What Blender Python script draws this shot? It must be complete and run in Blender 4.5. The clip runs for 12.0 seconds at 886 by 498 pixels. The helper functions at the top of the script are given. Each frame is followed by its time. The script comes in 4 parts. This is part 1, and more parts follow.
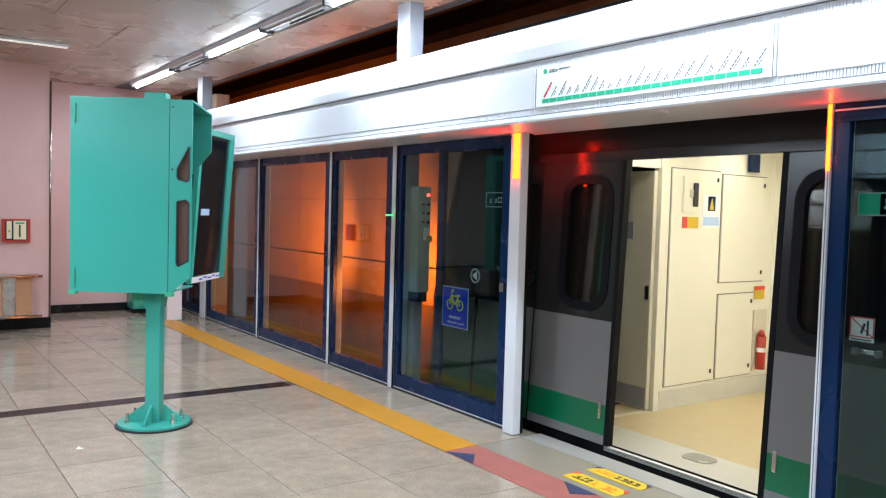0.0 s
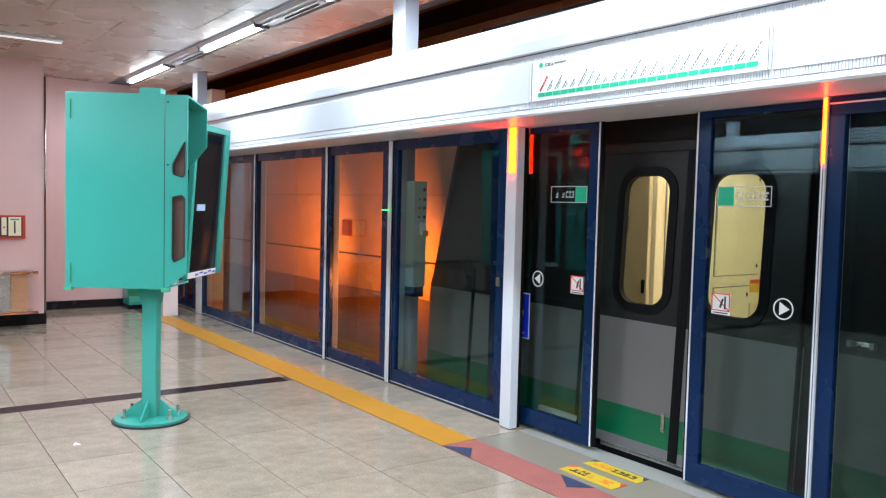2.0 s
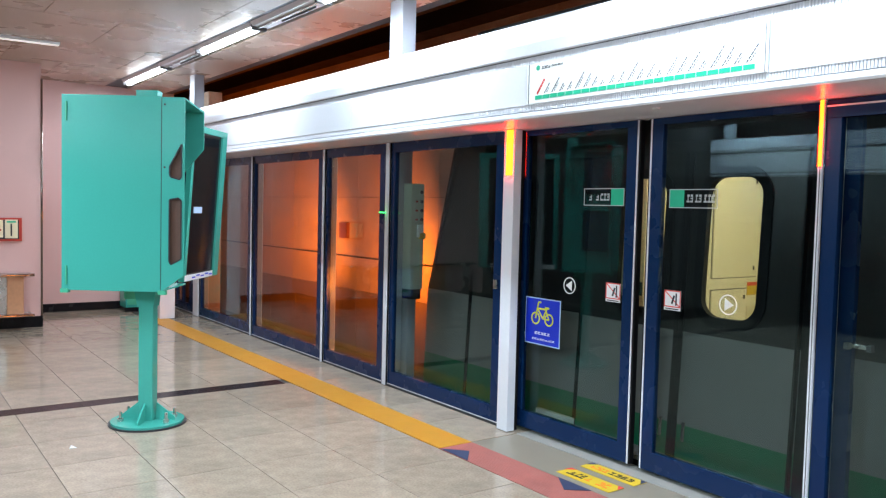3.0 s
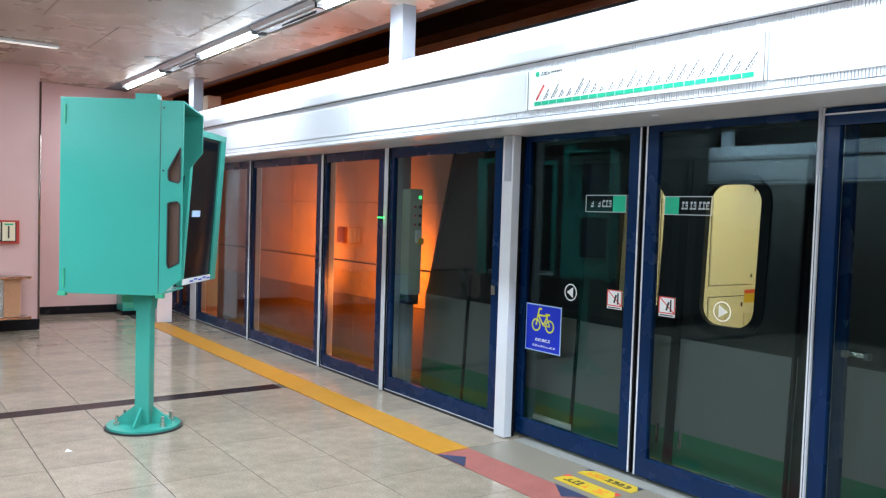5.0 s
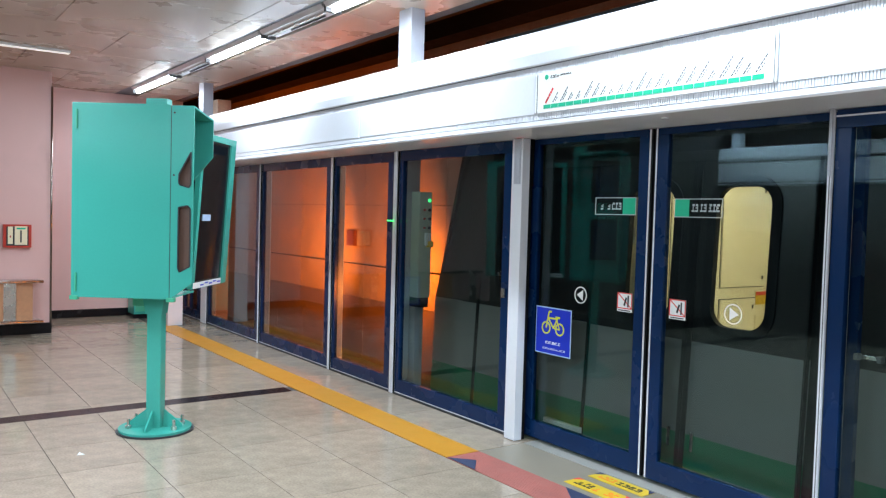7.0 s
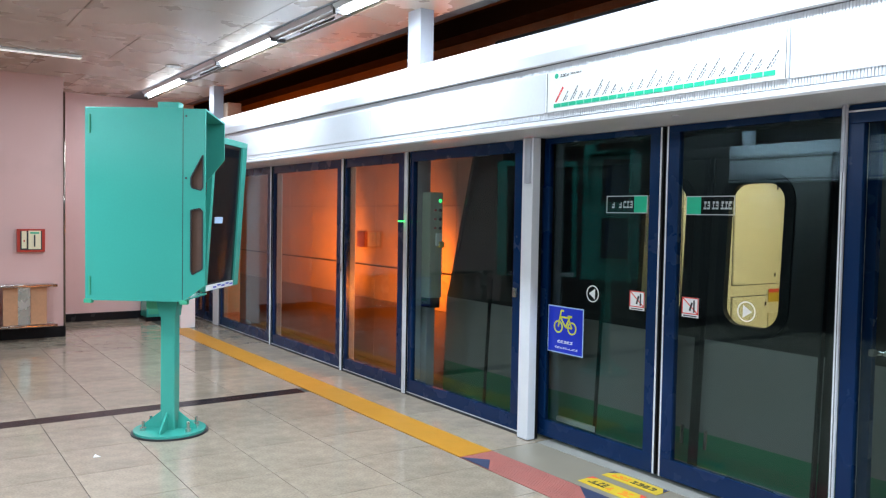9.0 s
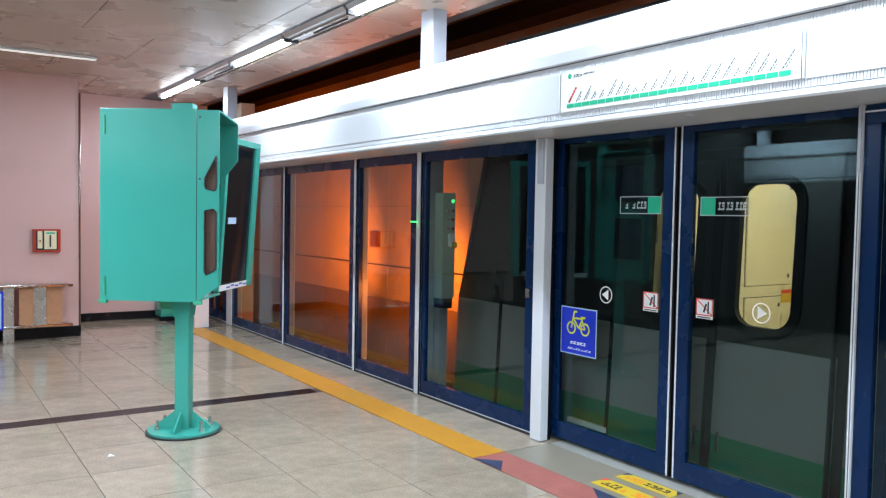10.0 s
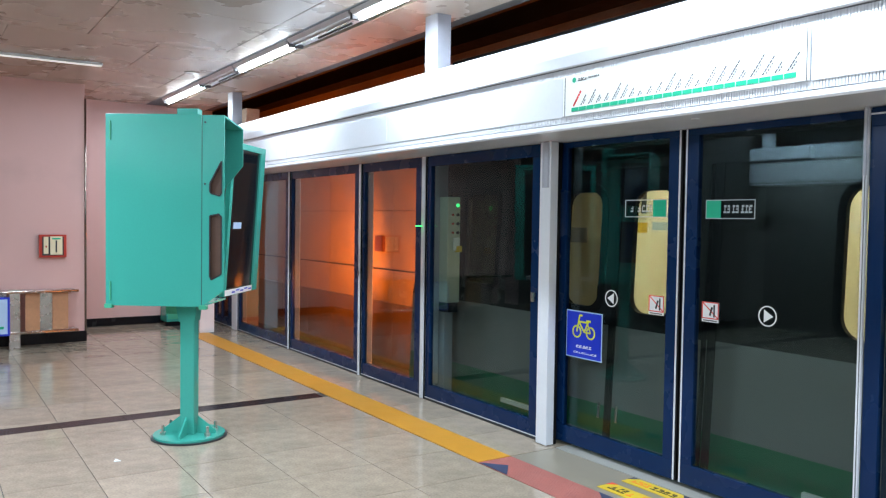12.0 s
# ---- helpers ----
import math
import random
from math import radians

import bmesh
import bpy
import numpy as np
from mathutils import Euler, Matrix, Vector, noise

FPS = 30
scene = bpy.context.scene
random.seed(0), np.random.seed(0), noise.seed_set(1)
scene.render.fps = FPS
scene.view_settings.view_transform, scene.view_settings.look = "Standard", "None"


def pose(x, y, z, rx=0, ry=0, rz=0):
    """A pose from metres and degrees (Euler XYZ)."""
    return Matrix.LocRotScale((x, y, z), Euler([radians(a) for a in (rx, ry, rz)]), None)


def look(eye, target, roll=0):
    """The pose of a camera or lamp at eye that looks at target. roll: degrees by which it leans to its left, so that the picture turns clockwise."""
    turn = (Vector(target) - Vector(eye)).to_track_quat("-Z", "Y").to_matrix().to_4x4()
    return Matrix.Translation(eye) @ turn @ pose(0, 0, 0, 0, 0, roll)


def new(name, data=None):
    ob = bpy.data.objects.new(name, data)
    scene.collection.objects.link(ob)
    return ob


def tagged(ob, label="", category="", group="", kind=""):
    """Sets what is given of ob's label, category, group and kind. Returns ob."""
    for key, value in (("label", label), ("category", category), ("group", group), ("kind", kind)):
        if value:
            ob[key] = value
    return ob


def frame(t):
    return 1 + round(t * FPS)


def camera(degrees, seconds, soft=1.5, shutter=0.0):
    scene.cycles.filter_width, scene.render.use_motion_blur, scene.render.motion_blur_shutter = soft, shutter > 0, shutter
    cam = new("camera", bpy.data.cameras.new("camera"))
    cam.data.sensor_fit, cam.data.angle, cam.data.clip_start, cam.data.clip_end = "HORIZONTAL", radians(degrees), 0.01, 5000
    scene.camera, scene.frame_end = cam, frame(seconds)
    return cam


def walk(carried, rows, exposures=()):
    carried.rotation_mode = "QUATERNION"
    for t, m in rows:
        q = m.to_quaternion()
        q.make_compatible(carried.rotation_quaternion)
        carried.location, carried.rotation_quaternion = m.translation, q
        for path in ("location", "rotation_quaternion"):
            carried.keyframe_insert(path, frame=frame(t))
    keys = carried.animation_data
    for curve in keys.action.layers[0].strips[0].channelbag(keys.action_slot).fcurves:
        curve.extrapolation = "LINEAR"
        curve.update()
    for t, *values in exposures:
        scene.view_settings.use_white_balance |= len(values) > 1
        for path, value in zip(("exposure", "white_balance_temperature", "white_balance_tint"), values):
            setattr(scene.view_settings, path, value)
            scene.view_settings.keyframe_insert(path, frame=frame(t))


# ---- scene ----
cam = camera(58.0, 12.0, soft=1.25)

PATH = [
    (0, (0.02, -0.022, 1.623), (1.177, 1.607, 1.529), 1.6),
    (0.5, (0.024, -0.022, 1.624), (1.187, 1.603, 1.537), 1.5),
    (1, (0.019, -0.023, 1.622), (1.185, 1.6, 1.536), 1.4),
    (1.5, (0.021, -0.022, 1.622), (1.187, 1.6, 1.527), 1.3),
    (2, (0.016, -0.022, 1.619), (1.181, 1.6, 1.513), 1.4),
    (2.5, (0.018, -0.021, 1.623), (1.185, 1.599, 1.518), 1.4),
    (3, (0.021, -0.02, 1.62), (1.191, 1.599, 1.52), 1.4),
    (5, (0.017, -0.017, 1.619), (1.192, 1.599, 1.533), 1.8),
    (5.5, (0.017, -0.02, 1.622), (1.191, 1.597, 1.53), 1.7),
    (6, (0.014, -0.014, 1.623), (1.173, 1.613, 1.533), 1.2),
    (6.5, (0.014, -0.018, 1.625), (1.17, 1.612, 1.543), 1.6),
    (8.5, (0.012, -0.017, 1.627), (1.159, 1.62, 1.546), 1.2),
    (9, (0.002, -0.018, 1.624), (1.138, 1.627, 1.543), 1.0),
    (9.5, (0.011, -0.016, 1.628), (1.136, 1.636, 1.548), 1.2),
    (10, (0.005, -0.014, 1.63), (1.114, 1.648, 1.548), 1.0),
    (10.5, (0.005, -0.017, 1.623), (1.112, 1.647, 1.545), 1.0),
    (11, (0.002, -0.016, 1.623), (1.11, 1.648, 1.55), 0.9),
    (11.5, (0.004, -0.016, 1.621), (1.109, 1.649, 1.547), 0.9),
    (12, (0.005, -0.012, 1.627), (1.104, 1.657, 1.556), 0.8),
]
walk(cam, [(t, look(eye, target, roll)) for t, eye, target, roll in PATH],
     exposures=((0, 0.35), (1, 0.31), (1.5, 0.38), (2, 0.50), (3, 0.50), (5.5, 0.48), (9.5, 0.43), (12, 0.40)))

# ---- world and light ----
world = bpy.data.worlds.new("world")
scene.world = world
world.use_nodes = True
world.node_tree.nodes["Background"].inputs[0].default_value = (0.010, 0.010, 0.012, 1)
world.node_tree.nodes["Background"].inputs[1].default_value = 1.0
scene.view_settings.exposure = 0.38
CEIL = 3.31
TUBE_POWER = 49.0


def ceiling_lamp(x, y, along_x=False, length=1.5, power=1.0, wide=0.10):
    """The light of one fluorescent fixture, as an area lamp under its tubes."""
    data = bpy.data.lights.new("fluorescent", "AREA")
    data.shape, data.size, data.size_y = "RECTANGLE", wide, length
    data.energy, data.color = TUBE_POWER * power, (0.73, 0.895, 1.03)
    ob = new("fluorescent_light", data)
    ob.matrix_world = pose(x, y, CEIL - 0.075, 0, 0, 90 if along_x else 0)
    return ob


def tunnel_fill(x, y, z, target, watts, spread=130):
    """An added orange fill light beside the track, with no fitting of its own."""
    data = bpy.data.lights.new("orange_fill", "AREA")
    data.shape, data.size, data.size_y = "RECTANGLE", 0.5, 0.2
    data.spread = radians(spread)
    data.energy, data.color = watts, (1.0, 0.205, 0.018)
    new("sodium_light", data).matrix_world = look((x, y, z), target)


# unseen fills that add to the headlights' orange glow in the tunnel
tunnel_fill(6.3, 10.4, 0.75, (7.45, 12.6, 0.75), 155.0, 145)
tunnel_fill(5.9, 12.9, 0.9, (7.45, 15.9, 0.95), 128.0, 110)
tunnel_fill(5.5, 9.8, 0.5, (4.0, 11.3, 0.8), 16.0)
tunnel_fill(4.25, 7.5, 3.75, (7.45, 6.5, 3.6), 7.0)

# ---- materials ----
def material(name, colour, rough=0.5, metal=0.0, vary=0.08, scale=6.0, fine=60.0, bump=0.0, spec=0.5, coat=0.0, rand=0.0, stain=None):
    """A principled surface: two scales of variation in colour and roughness, with a fine relief."""
    m = bpy.data.materials.new(name)
    m.use_nodes = True
    n, link = m.node_tree.nodes, m.node_tree.links
    b = n["Principled BSDF"]
    b.inputs["Metallic"].default_value = metal
    b.inputs["Specular IOR Level"].default_value = spec
    b.inputs["Coat Weight"].default_value = coat
    b.inputs["Coat Roughness"].default_value = 0.06
    tex = n.new("ShaderNodeTexCoord")
    big = n.new("ShaderNodeTexNoise")
    big.inputs["Scale"].default_value, big.inputs["Detail"].default_value = scale, 4
    small = n.new("ShaderNodeTexNoise")
    small.inputs["Scale"].default_value, small.inputs["Detail"].default_value = fine, 3
    link.new(tex.outputs["Object"], big.inputs["Vector"])
    link.new(tex.outputs["Object"], small.inputs["Vector"])
    both = n.new("ShaderNodeMath")
    both.operation = "MULTIPLY_ADD"
    both.inputs[1].default_value = 0.5
    link.new(small.outputs["Fac"], both.inputs[0])
    half = n.new("ShaderNodeMath")
    half.operation = "MULTIPLY"
    half.inputs[1].default_value = 0.5
    link.new(big.outputs["Fac"], half.inputs[0])
    link.new(half.outputs[0], both.inputs[2])
    ramp = n.new("ShaderNodeValToRGB")
    lo = tuple(c * (1 - vary) for c in colour)
    hi = tuple(min(1.0, c * (1 + vary)) for c in colour)
    ramp.color_ramp.elements[0].position, ramp.color_ramp.elements[0].color = 0.3, (*lo, 1)
    ramp.color_ramp.elements[1].position, ramp.color_ramp.elements[1].color = 0.7, (*hi, 1)
    link.new(both.outputs[0], ramp.inputs[0])
    out = ramp.outputs[0]
    if stain:
        marks = n.new("ShaderNodeTexNoise")
        marks.inputs["Scale"].default_value, marks.inputs["Detail"].default_value = stain[1], 6
        link.new(tex.outputs["Object"], marks.inputs["Vector"])
        cut = n.new("ShaderNodeMapRange")
        cut.inputs[1].default_value, cut.inputs[2].default_value = 0.56, 0.72
        cut.inputs[4].default_value = stain[2]
        link.new(marks.outputs["Fac"], cut.inputs[0])
        mix = n.new("ShaderNodeMixRGB")
        mix.inputs[2].default_value = (*stain[0], 1)
        link.new(cut.outputs[0], mix.inputs[0])
        link.new(out, mix.inputs[1])
        out = mix.outputs[0]
    if rand:
        info = n.new("ShaderNodeObjectInfo")
        span = n.new("ShaderNodeMapRange")
        span.inputs[3].default_value, span.inputs[4].default_value = 1 - rand, 1 + rand
        link.new(info.outputs["Random"], span.inputs[0])
        times = n.new("ShaderNodeVectorMath")
        times.operation = "SCALE"
        link.new(out, times.inputs[0])
        link.new(span.outputs[0], times.inputs["Scale"])
        out = times.outputs[0]
    link.new(out, b.inputs["Base Color"])
    rr = n.new("ShaderNodeMapRange")
    rr.inputs[3].default_value, rr.inputs[4].default_value = max(0.02, rough * 0.8), min(1, rough * 1.25)
    link.new(big.outputs["Fac"], rr.inputs[0])
    link.new(rr.outputs[0], b.inputs["Roughness"])
    if bump:
        bp = n.new("ShaderNodeBump")
        bp.inputs["Strength"].default_value, bp.inputs["Distance"].default_value = bump, 0.004
        link.new(small.outputs["Fac"], bp.inputs["Height"])
        link.new(bp.outputs[0], b.inputs["Normal"])
    return m


def glowing(name, colour, strength):
    m = bpy.data.materials.new(name)
    m.use_nodes = True
    b = m.node_tree.nodes["Principled BSDF"]
    b.inputs["Base Color"].default_value = (*[min(0.9, c) for c in colour], 1)
    b.inputs["Emission Color"].default_value = (*colour, 1)
    b.inputs["Emission Strength"].default_value = strength
    return m


def glass(name, tint, ior=1.5, rough=0.0, gloss=(1, 1, 1)):
    """A thin pane: clear with a tint, and mirrored by Fresnel."""
    m = bpy.data.materials.new(name)
    m.use_nodes = True
    n, link = m.node_tree.nodes, m.node_tree.links
    n.remove(n["Principled BSDF"])
    clear, shine = n.new("ShaderNodeBsdfTransparent"), n.new("ShaderNodeBsdfGlossy")
    clear.inputs[0].default_value = (*tint, 1)
    shine.inputs["Roughness"].default_value = rough
    shine.inputs[0].default_value = (*gloss, 1)
    lean, mix = n.new("ShaderNodeLayerWeight"), n.new("ShaderNodeMixShader")
    lean.inputs["Blend"].default_value = 0.5
    power, fit = n.new("ShaderNodeMath"), n.new("ShaderNodeMath")
    power.operation, fit.operation = "POWER", "MULTIPLY_ADD"
    power.inputs[1].default_value = 5.0
    base = ((ior - 1) / (ior + 1)) ** 2
    fit.inputs[1].default_value, fit.inputs[2].default_value = 1 - base, base
    link.new(lean.outputs["Facing"], power.inputs[0])
    link.new(power.outputs[0], fit.inputs[0])
    link.new(fit.outputs[0], mix.inputs[0])
    link.new(clear.outputs[0], mix.inputs[1])
    link.new(shine.outputs[0], mix.inputs[2])
    link.new(mix.outputs[0], n["Material Output"].inputs[0])
    return m


TILE = material("floor_tile", (0.355, 0.285, 0.218), 0.09, vary=0.24, scale=9.0, fine=70, rand=0.07, bump=0.02, stain=((0.20, 0.165, 0.13), 1.6, 0.45))
GROUT = material("floor_grout", (0.045, 0.04, 0.034), 0.7)
BLACK_STONE = material("black_stone", (0.012, 0.009, 0.013), 0.22, vary=0.25, fine=200, spec=0.16)
YELLOW_TILE = material("yellow_tactile", (0.54, 0.24, 0.022), 0.42, vary=0.07, fine=90, bump=0.12, stain=((0.42, 0.24, 0.04), 5, 0.4))
RED_TILE = material("red_rubber", (0.36, 0.115, 0.095), 0.6, vary=0.22, fine=110, bump=0.2, stain=((0.40, 0.16, 0.13), 5, 0.4))
NAVY_TILE = material("navy_rubber", (0.035, 0.045, 0.10), 0.5, vary=0.2)
GREY_STONE = material("grey_stone", (0.255, 0.22, 0.172), 0.35, vary=0.14, fine=220)
SILL = material("brushed_sill", (0.38, 0.365, 0.335), 0.35, metal=0.2, vary=0.06, fine=150)
PINK = material("pink_wall_panel", (0.64, 0.41, 0.385), 0.36, vary=0.04, scale=1.2, fine=90, stain=((0.46, 0.30, 0.27), 1.2, 0.4))
SKIRT = material("black_skirting", (0.007, 0.007, 0.009), 0.25, vary=0.2, spec=0.2)
CEILING = material("ceiling_panel", (0.45, 0.355, 0.285), 0.27, vary=0.04, scale=1.5, fine=50)
WHITE = material("white_enamel", (0.70, 0.71, 0.76), 0.22, vary=0.025, scale=1.4, fine=40)
POST_GREY = material("grey_white_paint", (0.30, 0.30, 0.335), 0.3, vary=0.03)
SILVER = material("aluminium", (0.70, 0.71, 0.74), 0.34, metal=0.35, vary=0.05, scale=4, fine=160)
GRILLE = material("perforated_grille", (0.74, 0.75, 0.80), 0.4, metal=0.1, vary=0.05)
GRILLE_BACK = material("grille_slots", (0.70, 0.71, 0.76), 0.6)
SLOT = material("slot_shadow", (0.10, 0.10, 0.11), 0.6)
NAVY = material("navy_frame", (0.003, 0.020, 0.074), 0.26, spec=0.24, vary=0.05, scale=3, fine=120)
RUBBER = material("black_rubber", (0.006, 0.006, 0.007), 0.5, vary=0.2, spec=0.12)
TEAL = material("mint_green_paint", (0.052, 0.36, 0.295), 0.17, vary=0.035, scale=2.5, fine=70, bump=0.03, stain=((0.06, 0.35, 0.285), 3, 0.4))
TEAL_EDGE = material("mint_green_edge", (0.05, 0.38, 0.23), 0.4, vary=0.08)
TRIM = material("dark_steel_trim", (0.30, 0.25, 0.22), 0.16, metal=1.0, vary=0.03)
STEEL = material("steel", (0.62, 0.60, 0.57), 0.26, metal=1.0, vary=0.08)
SCREEN_BLUE = material("monitor_glass", (0.012, 0.022, 0.06), 0.10, vary=0.15)
SCREEN = material("dark_screen", (0.008, 0.010, 0.012), 0.08, vary=0.1)
BROWN_BACKING = material("brown_backing", (0.10, 0.045, 0.028), 0.5, vary=0.15, scale=4)
RED_BOX = material("red_paint", (0.45, 0.035, 0.02), 0.3, vary=0.12)
CREAM = material("cream_plastic", (0.78, 0.70, 0.48), 0.4, vary=0.04)
WOOD = material("warm_wood_panel", (0.50, 0.26, 0.14), 0.3, vary=0.14, scale=3, fine=30)
BLUE_SIGN = material("blue_sign", (0.006, 0.03, 0.55), 0.35, vary=0.04)
PALE_BLUE = material("pale_blue_sign", (0.45, 0.62, 0.85), 0.35, vary=0.05)
YELLOW = material("yellow_print", (0.66, 0.45, 0.03), 0.4, vary=0.05)
SIGN_YELLOW = material("sign_yellow", (0.80, 0.80, 0.04), 0.4)
PRINT = material("black_print", (0.02, 0.02, 0.025), 0.5)
GREY_PRINT = material("grey_print", (0.06, 0.065, 0.07), 0.5)
MAP_PRINT = material("map_print", (0.07, 0.075, 0.09), 0.5)
PLATE_PRINT = material("grey_white_print", (0.42, 0.45, 0.47), 0.4, vary=0.04)
PAPER = material("white_print", (0.85, 0.86, 0.86), 0.4, vary=0.02)
GREEN_PRINT = material("green_print", (0.0, 0.42, 0.23), 0.4, vary=0.05)
ORANGE_PRINT = material("orange_print", (0.80, 0.22, 0.03), 0.4)
RED_PRINT = material("red_print", (0.75, 0.06, 0.05), 0.4)
TRAIN_DARK = material("train_dark_grey", (0.026, 0.0245, 0.0245), 0.20, spec=0.36, vary=0.08, scale=2, fine=80)
TRAIN_GREY = material("train_light_grey", (0.180, 0.172, 0.170), 0.32, vary=0.05, scale=2, fine=120)
TRAIN_GREEN = material("train_green", (0.002, 0.135, 0.056), 0.30, vary=0.08, scale=2)
CABIN = material("cabin_cream", (0.82, 0.795, 0.68), 0.35, vary=0.03, scale=2)
CABIN_FLOOR = material("cabin_floor", (0.60, 0.49, 0.29), 0.4, vary=0.10, fine=150)
CABIN_GREY = material("cabin_grey_door", (0.70, 0.65, 0.52), 0.35, vary=0.06)
CABIN_SILL = material("cabin_threshold", (0.62, 0.61, 0.55), 0.35, vary=0.07)
DULL_RED = material("dull_red", (0.11, 0.03, 0.022), 0.5, vary=0.2)
BADGE = material("badge_grey", (0.36, 0.35, 0.31), 0.25, vary=0.05)
COVER = material("grey_lens", (0.40, 0.41, 0.47), 0.35)
LOWER_CONCRETE = material("lower_concrete", (0.15, 0.095, 0.06), 0.6, vary=0.22, scale=2, fine=30, stain=((0.07, 0.05, 0.04), 1.3, 0.7))
CONCRETE = material("tunnel_concrete", (0.34, 0.24, 0.17), 0.55, vary=0.18, scale=2, fine=30, stain=((0.18, 0.14, 0.12), 1.1, 0.7))
CONCRETE_DARK = material("dark_concrete", (0.07, 0.06, 0.055), 0.8, vary=0.25, scale=2, fine=30)
CONTROL = material("control_box_green_grey", (0.46, 0.50, 0.40), 0.35, vary=0.06)
GLASS = glass("screen_door_glass", (0.77, 0.83, 0.82), 1.44, gloss=(0.70, 0.93, 1.0))
TRAIN_GLASS = glass("train_window_glass", (0.95, 0.885, 0.75), 1.5)
TUBE = glowing("fluorescent_tube", (0.86, 0.955, 1.0), 18.0)
FAR_TUBE = glowing("far_tube", (0.86, 0.955, 1.0), 5.0)
DIM_TUBE = glowing("diffuser_strip", (1.0, 0.97, 0.9), 0.40)
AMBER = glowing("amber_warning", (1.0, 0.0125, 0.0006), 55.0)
GREEN_LED = glowing("green_led", (0.05, 1.0, 0.2), 1.7)
RED_LED = glowing("red_led", (1.0, 0.05, 0.03), 6.0)
HEADLIGHT = glowing("headlight", (1.0, 0.22, 0.03), 260.0)
CABIN_LAMP = glowing("cabin_lamp", (1.0, 0.955, 0.83), 9.2)


# ---- building blocks ----
def box(bm, x0, y0, z0, x1, y1, z1, bevel=0.0):
    """Adds a box between two corners, with its edges bevelled."""
    got = bmesh.ops.create_cube(bm, size=1.0)
    bmesh.ops.transform(bm, verts=got["verts"], matrix=Matrix.Translation(((x0 + x1) / 2, (y0 + y1) / 2, (z0 + z1) / 2)) @ Matrix.Diagonal((abs(x1 - x0), abs(y1 - y0), abs(z1 - z0), 1)))
    if bevel:
        edges = list({e for v in got["verts"] for e in v.link_edges})
        bmesh.ops.bevel(bm, geom=edges, offset=bevel, segments=2, affect="EDGES", profile=0.7)
    return bm


def boxed(*args):
    return box(bmesh.new(), *args)


def rod(bm, a, b, r, sides=12, r2=None):
    a, b = Vector(a), Vector(b)
    m = Matrix.Translation((a + b) / 2) @ (b - a).to_track_quat("Z", "Y").to_matrix().to_4x4()
    bmesh.ops.create_cone(bm, cap_ends=True, segments=sides, radius1=r, radius2=r if r2 is None else r2, depth=(b - a).length, matrix=m)
    return bm


def prism(bm, outline, axis, lo, hi):
    """A flat outline of (a, b) pairs, pushed along an axis. axis x: pairs are (y, z); y: (x, z); z: (x, y)."""
    put = {"x": lambda a, b, c: (c, a, b), "y": lambda a, b, c: (a, c, b), "z": lambda a, b, c: (a, b, c)}[axis]
    low, high = [bm.verts.new(put(a, b, lo)) for a, b in outline], [bm.verts.new(put(a, b, hi)) for a, b in outline]
    n = len(outline)
    bm.faces.new(low)
    bm.faces.new(high[::-1])
    for i in range(n):
        bm.faces.new((low[i], high[i], high[(i + 1) % n], low[(i + 1) % n]))
    bmesh.ops.recalc_face_normals(bm, faces=bm.faces)
    return bm


def rounded(y0, y1, z0, z1, r, steps=6):
    """The outline of a rounded rectangle, counter-clockwise from its side at y1."""
    out = []
    for k, (cy, cz) in enumerate(((y1 - r, z1 - r), (y0 + r, z1 - r), (y0 + r, z0 + r), (y1 - r, z0 + r))):
        for j in range(steps + 1):
            a = math.pi / 2 * (k + j / steps)
            out.append((cy + r * math.cos(a), cz + r * math.sin(a)))
    return out


def holed(bm, y0, y1, z0, z1, hole, x0, x1, steps=6):
    """A plate between x0 and x1 with a rounded opening. hole: (y0, y1, z0, z1, r)."""
    inner = rounded(*hole, steps)
    outer = []
    for k in range(4):
        for j in range(steps + 1):
            py, pz = inner[k * (steps + 1) + j]
            far_y, far_z = (y1, y0, y0, y1)[k], (z1, z1, z0, z0)[k]
            s = j / steps
            first_side_y = k % 2 == 0
            if first_side_y:
                outer.append((far_y, pz + (far_z - pz) * min(1, 2 * s)) if s <= 0.5 else (far_y + (py - far_y) * (2 * s - 1), far_z))
            else:
                outer.append((py + (far_y - py) * min(1, 2 * s), far_z) if s <= 0.5 else (far_y, far_z + (pz - far_z) * (2 * s - 1)))
    n = len(inner)
    rings = []
    for loop in (outer, inner):
        for x in (x0, x1):
            rings.append([bm.verts.new((x, a, b)) for a, b in loop])
    of, ob, nf, nb = rings
    for i in range(n):
        j = (i + 1) % n
        bm.faces.new((of[i], of[j], nf[j], nf[i]))
        bm.faces.new((ob[i], nb[i], nb[j], ob[j]))
        bm.faces.new((nf[i], nf[j], nb[j], nb[i]))
        bm.faces.new((of[i], ob[i], ob[j], of[j]))
    bmesh.ops.recalc_face_normals(bm, faces=bm.faces)
    return bm


